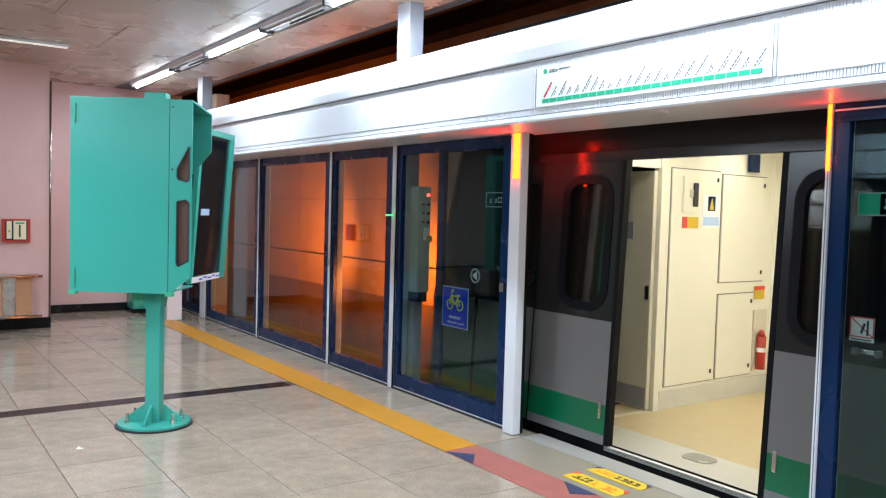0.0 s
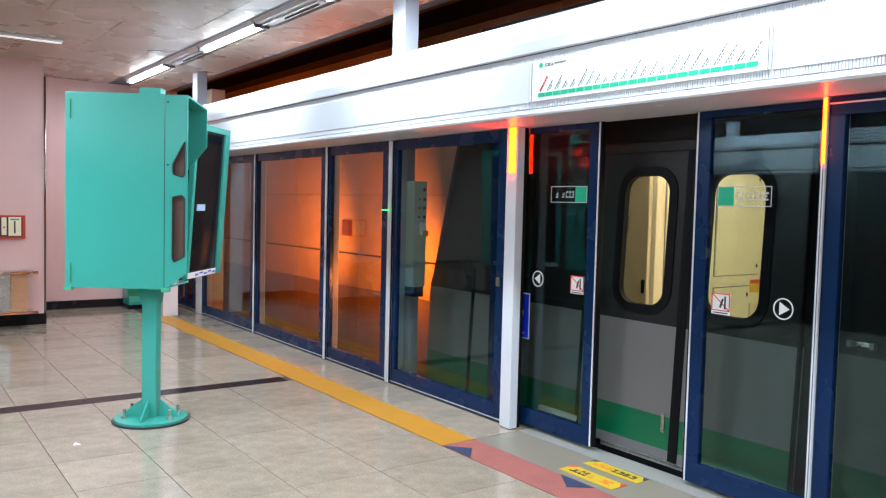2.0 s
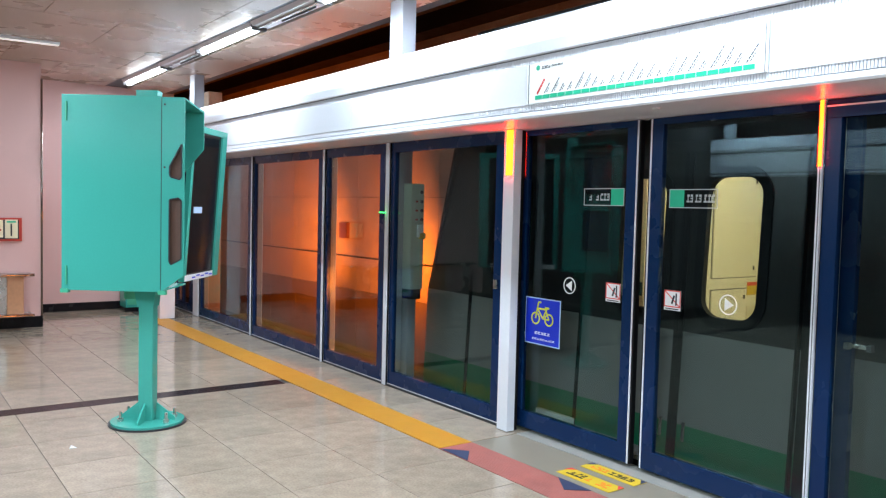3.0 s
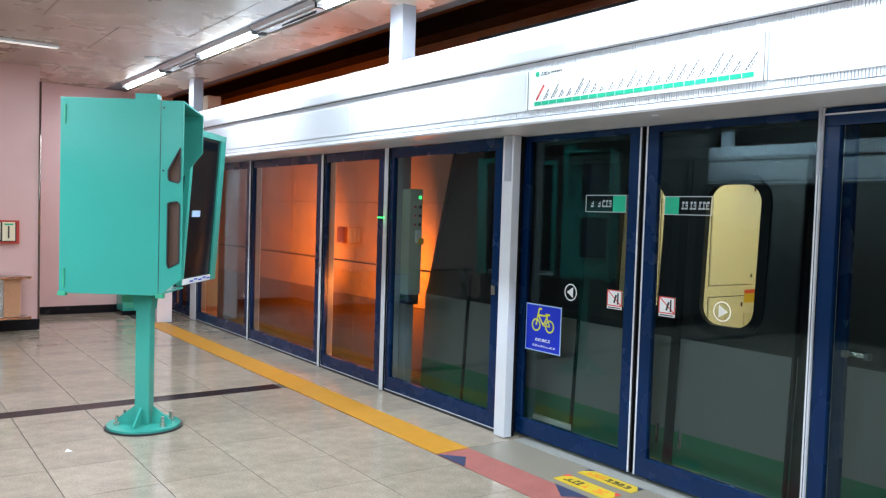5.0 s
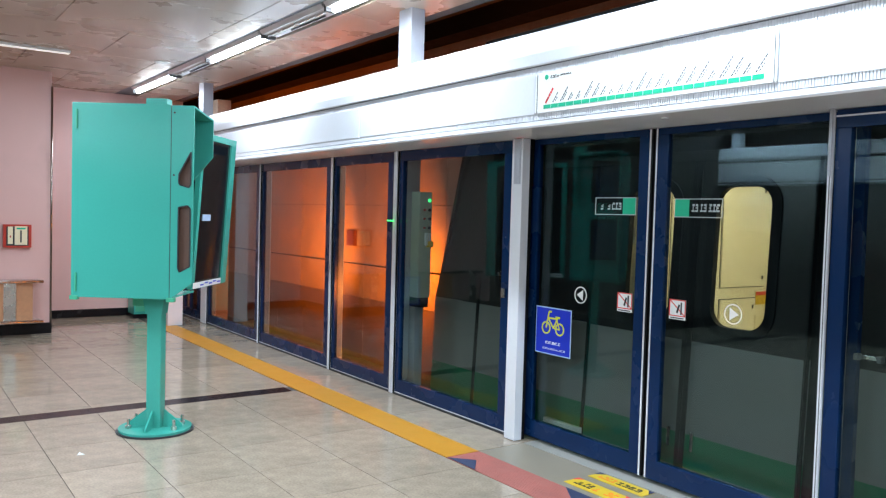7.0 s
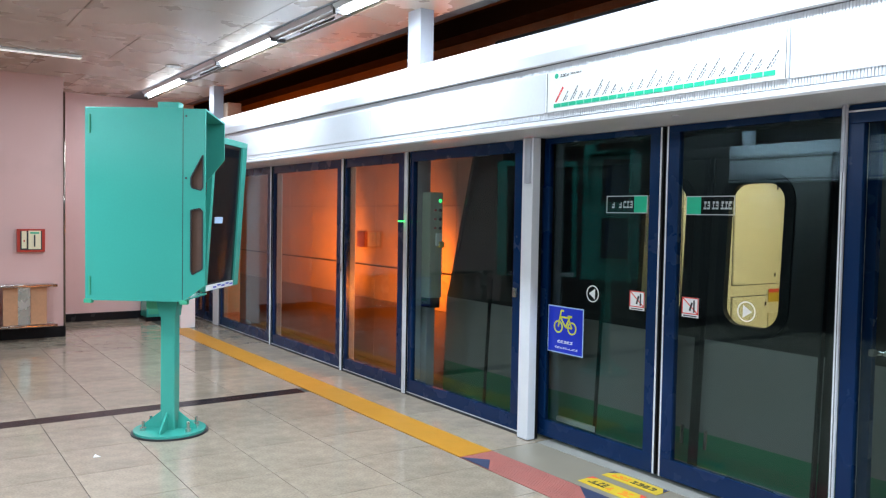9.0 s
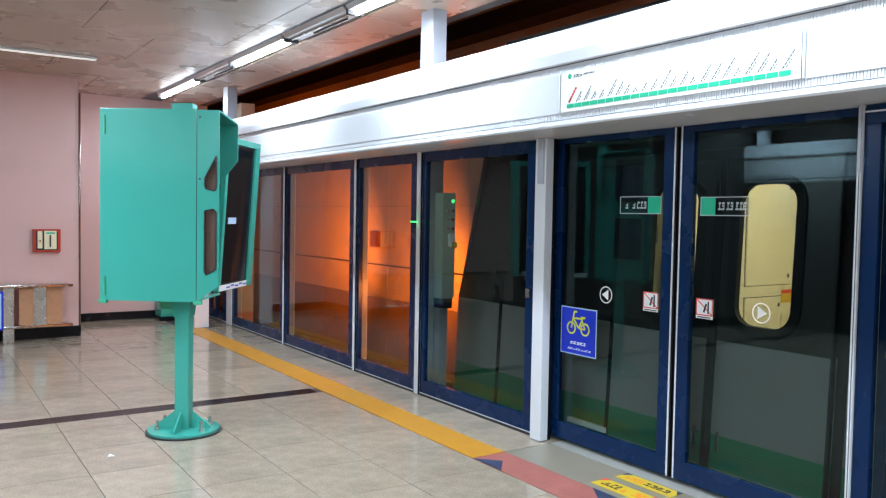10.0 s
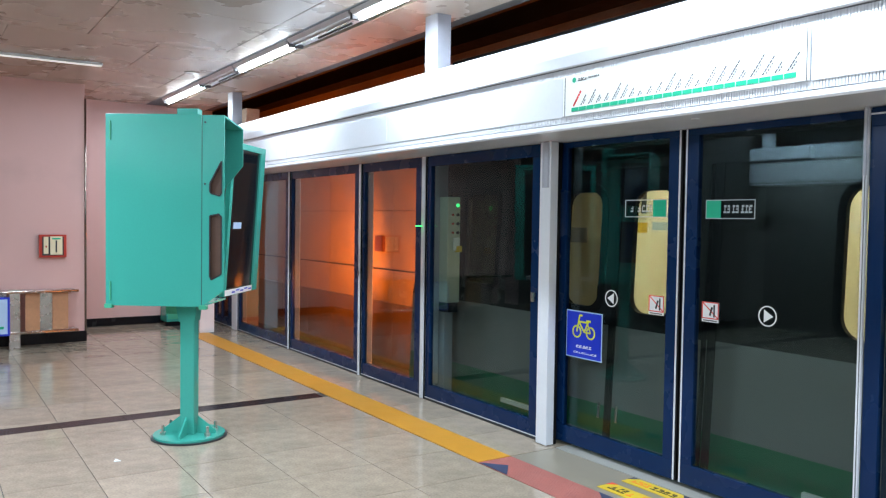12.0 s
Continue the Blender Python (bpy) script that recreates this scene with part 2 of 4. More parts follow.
def hoop(bm, hole, wide, lap, x0, x1, steps=7):
    """A rounded ring round an opening: wide outside it, lapping over its edge."""
    a, b, c, d, r = hole
    loops = (rounded(a - wide, b + wide, c - wide, d + wide, r + wide, steps), rounded(a + lap, b - lap, c + lap, d - lap, r - lap, steps))
    of, ob, nf, nb = [[bm.verts.new((x, p, q)) for p, q in loop] for loop in loops for x in (x0, x1)]
    for i in range(len(of)):
        j = (i + 1) % len(of)
        bm.faces.new((of[i], of[j], nf[j], nf[i]))
        bm.faces.new((ob[i], nb[i], nb[j], ob[j]))
        bm.faces.new((nf[i], nf[j], nb[j], nb[i]))
        bm.faces.new((of[i], ob[i], ob[j], of[j]))
    bmesh.ops.recalc_face_normals(bm, faces=bm.faces)
    return bm


def mesh_of(name, bm, mat, smooth=False):
    me = bpy.data.meshes.new(name)
    bm.to_mesh(me)
    bm.free()
    for m in (mat if isinstance(mat, (list, tuple)) else (mat,)):
        me.materials.append(m)
    if smooth:
        for p in me.polygons:
            p.use_smooth = True
    return me


def thing(name, label, category, at=(0, 0, 0), group="", kind=""):
    """An empty at the base of a thing, to which its parts belong."""
    ob = new(name)
    ob.empty_display_size = 0.1
    ob.location = at
    return tagged(ob, label, category, group, kind)


def solid(name, bm, mat, label="", category="", group="", kind="", smooth=False):
    return tagged(new(name, mesh_of(name, bm, mat, smooth)), label, category, group, kind)


def root_of(ob):
    while ob.parent:
        ob = ob.parent
    return ob


def part(name, bm, mat, parent, label="", local=False, smooth=False, kind=""):
    """One mesh under a thing or a part. The bmesh is in the world's space, or in the thing's own with local."""
    if not local:
        bmesh.ops.translate(bm, verts=bm.verts, vec=-root_of(parent).location)
    ob = new(name, mesh_of(name, bm, mat, smooth))
    ob.parent = parent
    return tagged(ob, label, kind=kind)


# ---- the structure ----
END = 12.55       # end wall of the platform
NEAR = -9.0       # closing wall behind the camera
PSD = 3.86        # face of the fixed screen panels
HEAD_X = 3.40     # face of the header
OPP = -3.0        # header of the opposite track
WEST = 11.14      # face of the wall behind the bench
floor_slab = solid("floor", boxed(-4.3, NEAR, -0.30, 4.02, END + 0.2, -0.006), GROUT, "pale polished granite platform floor with dark joints", "floor", kind="structure")
solid("platform_edge", boxed(4.02, NEAR, -1.1, 4.06, END + 0.2, -0.02), CONCRETE_DARK, "dark concrete edge of the platform", "platform edge", kind="structure")
sill = solid("door_sill", boxed(3.840, NEAR, -0.006, 4.02, 4.30, 0.004, 0.002), SILL, "pale metal sill under the screen doors", "sill", kind="structure")

wall_end = thing("wall_north", "pink panelled end wall with black skirting", "wall", (1.9, END, 0), kind="structure")
part("panel", boxed(1.70, END, 0.12, 3.60, END + 0.15, CEIL), PINK, wall_end)
part("baseboard", boxed(1.70, END - 0.012, 0, 3.60, END + 0.1, 0.12, 0.003), SKIRT, wall_end, "black skirting board")
wall_left = thing("wall_west", "pink panelled wall with silver corner trim", "wall", (0, WEST, 0), kind="structure")
px = 1.818
for k in range(8):
    part("panel", boxed(px - 1.2, WEST, 0.14, px - 0.004, WEST + 0.12, CEIL, 0.003), PINK, wall_left)
    px -= 1.2
part("return_panel", boxed(1.728, WEST + 0.124, 0.14, 1.823, END, CEIL), PINK, wall_left)
part("baseboard", boxed(-4.2, WEST - 0.012, 0, 1.833, WEST + 0.12, 0.14, 0.003), SKIRT, wall_left, "black skirting board")
part("corner_trim", rod(bmesh.new(), (1.820, WEST - 0.002, 0.14), (1.820, WEST - 0.002, 3.125), 0.013, 12), TRIM, wall_left, "slim steel corner trim", smooth=True)
solid("wall_south", boxed(-8.0, NEAR - 0.2, -0.3, 8.4, NEAR, 5.2), PINK, "plain pink wall closing the platform", "wall", kind="structure")

# the opposite track's screen: a white header over dark glass
opposite = thing("opposite_screen_wall", "white header over dark glass screen doors across the platform", "screen wall", (OPP, 1.5, 0), kind="structure")
OPP_END = 7.85    # where the unseen wall block cuts it off
for y0, y1 in ((NEAR, -5.6), (-5.6, -2.3), (-2.3, 0.9), (0.9, 4.1), (4.1, 6.1), (6.1, OPP_END)):
    part("fascia_panel", boxed(OPP - 0.06, y0 + 0.003, 2.284, OPP, y1 - 0.003, 2.575, 0.003), WHITE, opposite)
bm = prism(bmesh.new(), [(OPP + 0.012, 2.605), (OPP + 0.018, 2.613), (OPP + 0.018, 2.66), (OPP - 0.012, 2.80), (OPP - 0.03, 2.812), (OPP - 0.60, 2.812), (OPP - 0.60, 2.78), (OPP - 0.06, 2.78), (OPP - 0.06, 2.605)], "y", NEAR, OPP_END)
part("upper_casing", bm, WHITE, opposite)
part("shadow_gap", boxed(OPP - 0.06, NEAR, 2.577, OPP - 0.012, OPP_END, 2.603), SLOT, opposite)
part("lip", boxed(OPP - 0.50, NEAR, 2.235, OPP + 0.006, OPP_END, 2.262, 0.004), WHITE, opposite, "white lip under the header")
part("lip_gap", boxed(OPP - 0.06, NEAR, 2.262, OPP - 0.012, OPP_END, 2.284), SLOT, opposite)
part("glass_wall", boxed(OPP - 0.55, NEAR, 0, OPP - 0.45, OPP_END, 2.23), SCREEN, opposite)
part("upper_wall", boxed(OPP - 0.75, NEAR, 2.82, OPP - 0.6, OPP_END, CEIL), CONCRETE_DARK, opposite)
for y in (-7.33, -2.37, 2.59, 7.55):
    part("post", boxed(OPP - 0.23, y, 2.814, OPP - 0.10, y + 0.15, CEIL), WHITE, opposite)

# a wall block out of view, which hides the far end of the opposite screen
end_block = thing("wall_stairs", "dark wall block out of view, met only in reflections", "wall", (-2.2, 8.0, 0), kind="structure")
# its dark colour stands in for the weak light on it
part("panel", boxed(-3.70, OPP_END + 0.01, 0.14, -1.2, WEST - 0.02, CEIL), CONCRETE_DARK, end_block)
part("baseboard", boxed(-3.71, OPP_END, 0, -1.19, WEST - 0.02, 0.14), SKIRT, end_block, "black skirting board")

# ceiling: metal panels with open joints, one mesh
bm = bmesh.new()
box(bm, -4.3, NEAR, CEIL + 0.012, 3.76, END, CEIL + 0.10)
edges_y = [END, 10.87, 9.47, 8.07, 6.67]
while edges_y[-1] > NEAR:
    edges_y.append(edges_y[-1] - 1.4)
for row, (y1, y0) in enumerate(zip(edges_y, edges_y[1:])):
    x, nxt = 2.89, (2.0, 2.65, 2.0, 2.65)[row % 4] if row < 4 else (2.65, 2.0)[row % 2]
    while x > -4.3:
        box(bm, max(nxt, -4.3) + 0.004, max(y0, NEAR) + 0.004, CEIL, x - 0.004, y1 - 0.004, CEIL + 0.012)
        x, nxt = nxt, nxt - 1.31
box(bm, 3.19, NEAR, CEIL - 0.02, 3.76, END, CEIL + 0.012)
solid("ceiling", bm, CEILING, "beige metal panel ceiling with dark joints", "ceiling", kind="structure")
solid("ceiling_edge_beam", boxed(3.765, NEAR, CEIL - 0.015, 3.88, END, 5.0), CONCRETE_DARK, "dark beam along the ceiling edge", "beam", kind="structure")
solid("ceiling_channel", boxed(2.89, NEAR, CEIL + 0.004, 3.19, END, CEIL + 0.011), SLOT, "dark channel that holds the tubes", "ceiling channel", kind="structure")


def strip_light(y0, y1, lit=True, power=1.0, x=3.03, tube=TUBE, wide=0.10):
    """A fluorescent fixture in the channel of the ceiling."""
    lamp = thing("strip_light", "white fluorescent strip light, lit" if lit else "empty silver tube fixture, unlit", "ceiling light", (x, (y0 + y1) / 2, CEIL), "strip lights over the platform edge")
    body = bmesh.new()
    prism(body, [(x - 0.10, CEIL + 0.004), (x - 0.07, CEIL - 0.03), (x + 0.09, CEIL - 0.03), (x + 0.13, CEIL + 0.004)], "y", y0, y1)
    part("housing", body, SILVER if not lit else WHITE, lamp)
    if lit:
        part("tube", rod(bmesh.new(), (x - 0.01, y0 + 0.03, CEIL - 0.052), (x - 0.01, y1 - 0.03, CEIL - 0.052), 0.021, 14), tube, lamp, "glowing white tube", smooth=True)
        ceiling_lamp(x + 0.02, (y0 + y1) / 2, length=y1 - y0 - 0.1, power=power, wide=wide)
    else:
        part("rail", boxed(x - 0.03, y0, CEIL - 0.05, x - 0.01, y1, CEIL - 0.03), STEEL, lamp)
        part("rail", boxed(x + 0.04, y0 + 0.2, CEIL - 0.045, x + 0.05, y1 - 0.4, CEIL - 0.03), SLOT, lamp)
    for y in (y0 - 0.012, y1 + 0.012):
        part("end_cap", boxed(x - 0.07, y - 0.012, CEIL - 0.06, x + 0.07, y + 0.012, CEIL), SLOT, lamp)


strip_light(10.07, 11.78, power=0.55)
strip_light(8.76, 10.03, False)
strip_light(7.20, 8.72)
strip_light(5.89, 7.16, False)
strip_light(4.35, 5.85)
strip_light(3.00, 4.31, False)
for y in (1.6, -1.4, -4.4, -7.4):
    strip_light(y, y + 1.5)
# the same row over the opposite edge
for y in (6.25, 3.40, 0.55, -2.30):
    strip_light(y, y + 1.5, x=OPP + 0.37, tube=FAR_TUBE, wide=0.6)


def cross_light(x0, x1, y, power=1.85):
    lamp = thing("cross_light", "slim pale recessed strip light across the ceiling", "ceiling light", ((x0 + x1) / 2, y, CEIL), "strip lights across the ceiling")
    part("frame", boxed(x0, y - 0.035, CEIL - 0.03, x1, y + 0.035, CEIL, 0.004), WHITE, lamp)
    part("diffuser", boxed(x0 + 0.01, y - 0.03, CEIL - 0.038, x1 - 0.01, y + 0.03, CEIL - 0.029), DIM_TUBE, lamp)
    ceiling_lamp((x0 + x1) / 2, y, True, x1 - x0, power)


cross_light(0.31, 1.73, 9.50, 0.2)
for y in (5.4, 1.4, -2.6, -6.6):
    cross_light(-1.6, -0.2, y)
bm = rod(bmesh.new(), (2.70, 9.45, CEIL - 0.006), (2.70, 9.45, CEIL), 0.09, 24)
solid("ceiling_speaker", bm, BADGE, "small round beige ceiling speaker grille", "speaker", smooth=False)

# tunnel behind the screen
tunnel = thing("tunnel", "dark concrete tunnel with jointed wall", "tunnel", (6, 4, -1.1), kind="structure")
part("track_bed", boxed(4.06, -30, -1.4, 8.3, 30, -1.1), CONCRETE_DARK, tunnel)
TW = 7.45
for k in range(-12, 24):
    for z0, z1 in ((-1.1, 0.06), (0.06, 0.70), (0.70, 1.80), (1.80, 3.3), (3.3, 5.0)):
        # the lowest row has a darker concrete
        part("wall_panel", boxed(TW, k * 1.3 + 0.004, z0 + 0.005, TW + 0.1, (k + 1) * 1.3 - 0.004, z1 - 0.005), CONCRETE if z0 > 0 else LOWER_CONCRETE, tunnel)
part("cable_tray", boxed(TW - 0.022, -30, 0.676, TW - 0.003, 30, 0.70, 0.004), RUBBER, tunnel, "dark cable tray along the wall")
part("wall_backing", boxed(TW + 0.1, -30, -1.1, TW + 0.3, 30, 5.0), CONCRETE_DARK, tunnel)
part("roof", boxed(3.76, -30, 5.0, 8.3, 30, 5.2), CONCRETE_DARK, tunnel)
part("roof_beam", boxed(6.6, -30, 4.18, 6.95, 30, 4.43), RUBBER, tunnel)
part("end_wall", boxed(3.9, 30, -1.4, 8.3, 30.2, 5.2), CONCRETE_DARK, tunnel)
part("near_end_wall", boxed(3.9, -30.2, -1.4, 8.3, -30, 5.2), CONCRETE_DARK, tunnel)
part("side_wall", boxed(3.70, END + 0.16, -1.1, 3.95, 30, 5.2), CONCRETE, tunnel)
part("near_side_wall", boxed(3.70, -30, -1.1, 3.95, NEAR - 0.2, 5.2), CONCRETE, tunnel)
solid("tunnel_pillar", boxed(3.96, 11.17, -0.02, 4.16, 11.42, 3.2, 0.01), CONCRETE, "square pale pillar behind the end glass", "pillar", kind="structure")

solid("wall_box", boxed(TW - 0.05, 13.30, 1.02, TW, 13.62, 1.32, 0.008), DULL_RED, "dull red box on the tunnel wall", "wall box")

# ---- platform screen ----
header = thing("screen_header", "long white enamel header over the platform screen doors", "header", (HEAD_X, 2, 2.2), kind="structure")
H0, H1 = NEAR, END
bm = prism(bmesh.new(), [(HEAD_X, 2.214), (HEAD_X + 0.006, 2.202), (3.84, 2.206), (4.0, 2.206), (4.0, 2.29), (HEAD_X + 0.03, 2.25), (HEAD_X + 0.004, 2.240)], "y", H0, H1)
part("lower_lip", bm, WHITE, header)
part("core", boxed(HEAD_X + 0.06, H0, 2.25, 4.0, H1, 2.80), WHITE, header)
for z0, z1 in ((2.246, 2.284), (2.533, 2.579)):
    part("grille_backing", boxed(HEAD_X + 0.010, H0, z0, HEAD_X + 0.06, H1, z1), GRILLE_BACK, header)
    bm = bmesh.new()
    y = -1.0
    while y < 8.0:
        box(bm, HEAD_X + 0.004, y, z0, HEAD_X + 0.010, y + 0.0105, z1)
        y += 0.015
    box(bm, HEAD_X + 0.004, H0, z0, HEAD_X + 0.010, -1.0, z1)
    box(bm, HEAD_X + 0.004, 8.0, z0, HEAD_X + 0.010, H1, z1)
    part("grille", bm, GRILLE, header, "fine slotted grille", kind="stuff")
joints = (-3.2, -1.5, 0.50, 2.130, 3.795, 6.05, 8.3, 10.4, H1)
y = H0
for nxt in joints:
    part("fascia_panel", boxed(HEAD_X, y + 0.003, 2.284, HEAD_X + 0.06, nxt - 0.003, 2.533, 0.003), WHITE, header)
    y = nxt
bm = prism(bmesh.new(), [(HEAD_X - 0.012, 2.584), (HEAD_X - 0.018, 2.592), (HEAD_X - 0.018, 2.66), (HEAD_X + 0.012, 2.80), (HEAD_X + 0.03, 2.812), (4.0, 2.812), (4.0, 2.78), (HEAD_X + 0.06, 2.78), (HEAD_X + 0.06, 2.584)], "y", H0, H1)
part("upper_casing", bm, WHITE, header)
part("shadow_gap", boxed(HEAD_X, H0, 2.579, HEAD_X + 0.06, H1, 2.586), SLOT, header)
bm = rod(bmesh.new(), (HEAD_X + 0.16, 2.9, 2.206), (HEAD_X + 0.16, 2.9, 2.196), 0.022, 14)
part("sensor", bm, WHITE, header)
for y in (-4.5, 0.46, 5.42, 10.40):
    bm = boxed(3.50, y, 2.812, 3.63, y + 0.185, CEIL - 0.02, 0.004)
    solid("header_post", bm, POST_GREY, "short white post between header and ceiling", "post", "posts over the screen header")


def screen_panel(y0, y1, near=0.12, far=0.04, base=0.14, head=0.09, splits=(), latch=None, bar=None, jamb=0.055):
    """A fixed panel of the screen: navy frame round one pane, between its posts."""
    ob = thing("glazed_partition", "fixed clear glass panel in a navy blue frame", "glass partition", (PSD, (y0 + y1) / 2, 0.004), "fixed panels of the platform screen")
    x0, x1 = PSD, PSD + 0.045
    top = 2.202
    part("bottom_rail", boxed(x0, y0, 0.006, x1, y1, base, 0.004), NAVY, ob)
    part("top_rail", boxed(x0, y0, top - head, x1, y1, top, 0.004), NAVY, ob)
    part("stile", boxed(x0, y0, base, x1, y0 + near, top - head, 0.004), NAVY, ob)
    part("stile", boxed(x0, y1 - far, base, x1, y1, top - head, 0.004), NAVY, ob)
    part("inner_jamb", boxed(x1, y1 - far, base, x1 + jamb, y1, top - head, 0.002), POST_GREY, ob, "pale jamb behind the glass")
    edges = [y0 + near, *splits, y1 - far]
    for a, b in zip(edges, edges[1:]):
        pane = part("pane", boxed(x0 + 0.018, a, base, x0 + 0.026, b, top - head), GLASS, ob)
    for s in splits:
        part("mullion", boxed(x0 - 0.002, s - 0.02, base, x1, s + 0.02, top - head), NAVY, ob)
    part("threshold_trim", boxed(x0 - 0.010, y0, 0.001, x0 - 0.001, y1, 0.020), PRINT, ob)
    part("base_trim", boxed(x0 - 0.005, y0, 0.020, x0 - 0.001, y1, 0.027), SILVER, ob)
    if bar:
        part("push_bar", boxed(x0 + 0.060, bar[0], 0.99, x0 + 0.080, bar[1], 1.012, 0.005), STEEL, ob, "steel push bar")
        for yb in bar:
            part("bar_bracket", boxed(x0 + 0.026, yb - 0.012, 0.985, x0 + 0.062, yb + 0.012, 1.017, 0.003), SLOT, ob)
    if latch:
        part("latch", boxed(x0 - 0.022, latch - 0.02, 1.03, x0, latch + 0.02, 1.10, 0.006), STEEL, ob, "small steel latch")
    return ob


def screen_post(y0, y1):
    ob = thing("screen_post", "slim white post of the platform screen", "post", (PSD - 0.04, (y0 + y1) / 2, 0.004), "posts of the platform screen")
    part("post_cover", boxed(PSD - 0.022, y0 + 0.008, 0.005, PSD + 0.0, y1 - 0.008, 2.203, 0.004), WHITE, ob)
    for y in (y0 - 0.006, y1 - 0.002):
        part("gasket", boxed(PSD - 0.014, y, 0.005, PSD - 0.002, y + 0.010, 2.20), RUBBER, ob, "thin black gasket")
    part("post_core", boxed(PSD, y0, 0.005, PSD + 0.13, y1, 2.203, 0.004), WHITE, ob, "white inner face of the post")


screen_panel(-1.50, 0.42)
last = screen_panel(0.48, 2.095, far=0.077, bar=(1.85, 1.96), jamb=0.004)
part("head_trim", boxed(PSD - 0.006, 0.48, 2.166, PSD, 2.095, 2.174), WHITE, last, "bright trim along the head")
screen_panel(4.485, 6.11, near=0.15, far=0.06, latch=4.59)
screen_panel(6.19, 7.365, latch=7.40)
screen_panel(7.425, 9.265)
screen_panel(9.315, 11.165, far=0.05)
screen_panel(11.42, 12.50, near=0.22, far=0.30, splits=(11.95,))
for y0, y1 in ((0.425, 0.475), (6.115, 6.185), (7.37, 7.42), (9.27, 9.31), (11.17, 11.415)):
    screen_post(y0, y1)
ob = thing("end_column", "white enamel column at the end of the platform screen", "column", (3.42, 11.3, 0), kind="structure")
part("shaft", boxed(3.305, 11.17, 0.004, 3.51, 11.41, 2.203, 0.008), WHITE, ob)

pillar = thing("door_pillar", "white enamel pillar beside the sliding screen doors", "pillar", (3.88, 4.44, 0.004))
part("shaft", boxed(3.80, 4.362, 0.005, 3.872, 4.478, 2.205, 0.006), WHITE, pillar)
part("seal", boxed(3.872, 4.370, 0.005, 3.905, 4.392, 2.20), RUBBER, pillar)
pillar_r = thing("door_pillar", "slim silver pillar beside the sliding screen doors", "pillar", (3.85, 2.1, 0.004))
part("shaft", boxed(3.838, 2.097, 0.005, 3.858, 2.118, 2.205, 0.003), WHITE, pillar_r)
part("seal", boxed(3.836, 2.1035, 0.005, 3.839, 2.1075, 2.20), SLOT, pillar_r)


def bars(bm, put, a0, a1, b0, b1, cols, rows, fill=0.62, seed=1):
    """Plain strokes in place of lettering: rows of small blocks, each of two to four bars."""
    rnd = random.Random(seed)
    ch, w = (b1 - b0) / rows, (a1 - a0) / cols
    for r in range(rows):
        for c in range(cols):
            if rnd.random() < 0.07:
                continue
            a, b = a0 + c * w, b0 + r * ch
            aw, bh = w * 0.82, ch * fill
            put(bm, a, b, a + aw, b + bh * 0.22)
            if rnd.random() < 0.7:
                put(bm, a, b + bh * 0.72, a + aw * 0.75, b + bh)
            v = rnd.choice((0.0, 0.4, 0.78))
            put(bm, a + aw * v, b + bh * 0.2, a + aw * (v + 0.2), b + bh * 0.8)
            if rnd.random() < 0.5:
                put(bm, a + aw * 0.3, b + bh * 0.42, a + aw * 0.8, b + bh * 0.58)
    return bm


def sliding_leaf(y0, y1, meet_low, name_label):
    """One leaf of the sliding screen door. meet_low: the meeting stile is at y0."""
    ob = thing("sliding_screen_door", name_label, "sliding door", (3.95, (y0 + y1) / 2, 0.03), "sliding leaves of the platform screen")
    x0, x1, z0, z1 = 3.935, 3.975, 0.03, 2.203
    wide, slim = 0.088, 0.085
    low, high = (wide, slim) if meet_low else (slim, wide)
    part("bottom_rail", boxed(x0, y0, z0, x1, y1, 0.15, 0.003), NAVY, ob)
    part("top_rail", boxed(x0, y0, z1 - 0.04, x1, y1, z1, 0.003), NAVY, ob)
    part("stile", boxed(x0, y0, 0.15, x1, y0 + low, z1 - 0.04, 0.003), NAVY, ob)
    part("stile", boxed(x0, y1 - high, 0.15, x1, y1, z1 - 0.04, 0.003), NAVY, ob)
    pane = part("pane", boxed(x0 + 0.014, y0 + low, 0.15, x0 + 0.022, y1 - high, z1 - 0.04), GLASS, ob)
    edge = y0 if meet_low else y1
    s = -1 if meet_low else 1
    part("edge_trim", boxed(x0 - 0.003, edge - s * 0.006, z0, x0 + 0.003, edge + s * 0.004, z1), WHITE, ob, "bright aluminium edge trim")
    part("edge_seal", boxed(x0 + 0.003, edge, z0, x1, edge + s * 0.018, z1), RUBBER, ob, "black rubber edge seal")
    return ob


XS = 3.935 + 0.012   # outer face of the sliding panes


def flat(bm, y0, z0, y1, z1, x=XS, deep=0.002):
    """A thin printed piece on the pane, facing the platform."""
    return box(bm, x - deep, y0, z0, x, y1, z1)


def disc(bm, y, z, r, x, deep=0.002, sides=28):
    return rod(bm, (x, y, z), (x - deep, y, z), r, sides)


def ring(bm, y, z, r, t, x, deep=0.002, sides=28):
    pts = [[bm.verts.new((xx, y + rr * math.cos(2 * math.pi * k / sides), z + rr * math.sin(2 * math.pi * k / sides))) for k in range(sides)] for xx in (x, x - deep) for rr in (r, r - t)]
    a, b, c, d = pts
    for k in range(sides):
        j = (k + 1) % sides
        for p, q in ((a, c), (c, d), (d, b), (b, a)):
            bm.faces.new((p[k], p[j], q[j], q[k]))
    bmesh.ops.recalc_face_normals(bm, faces=bm.faces)
    return bm


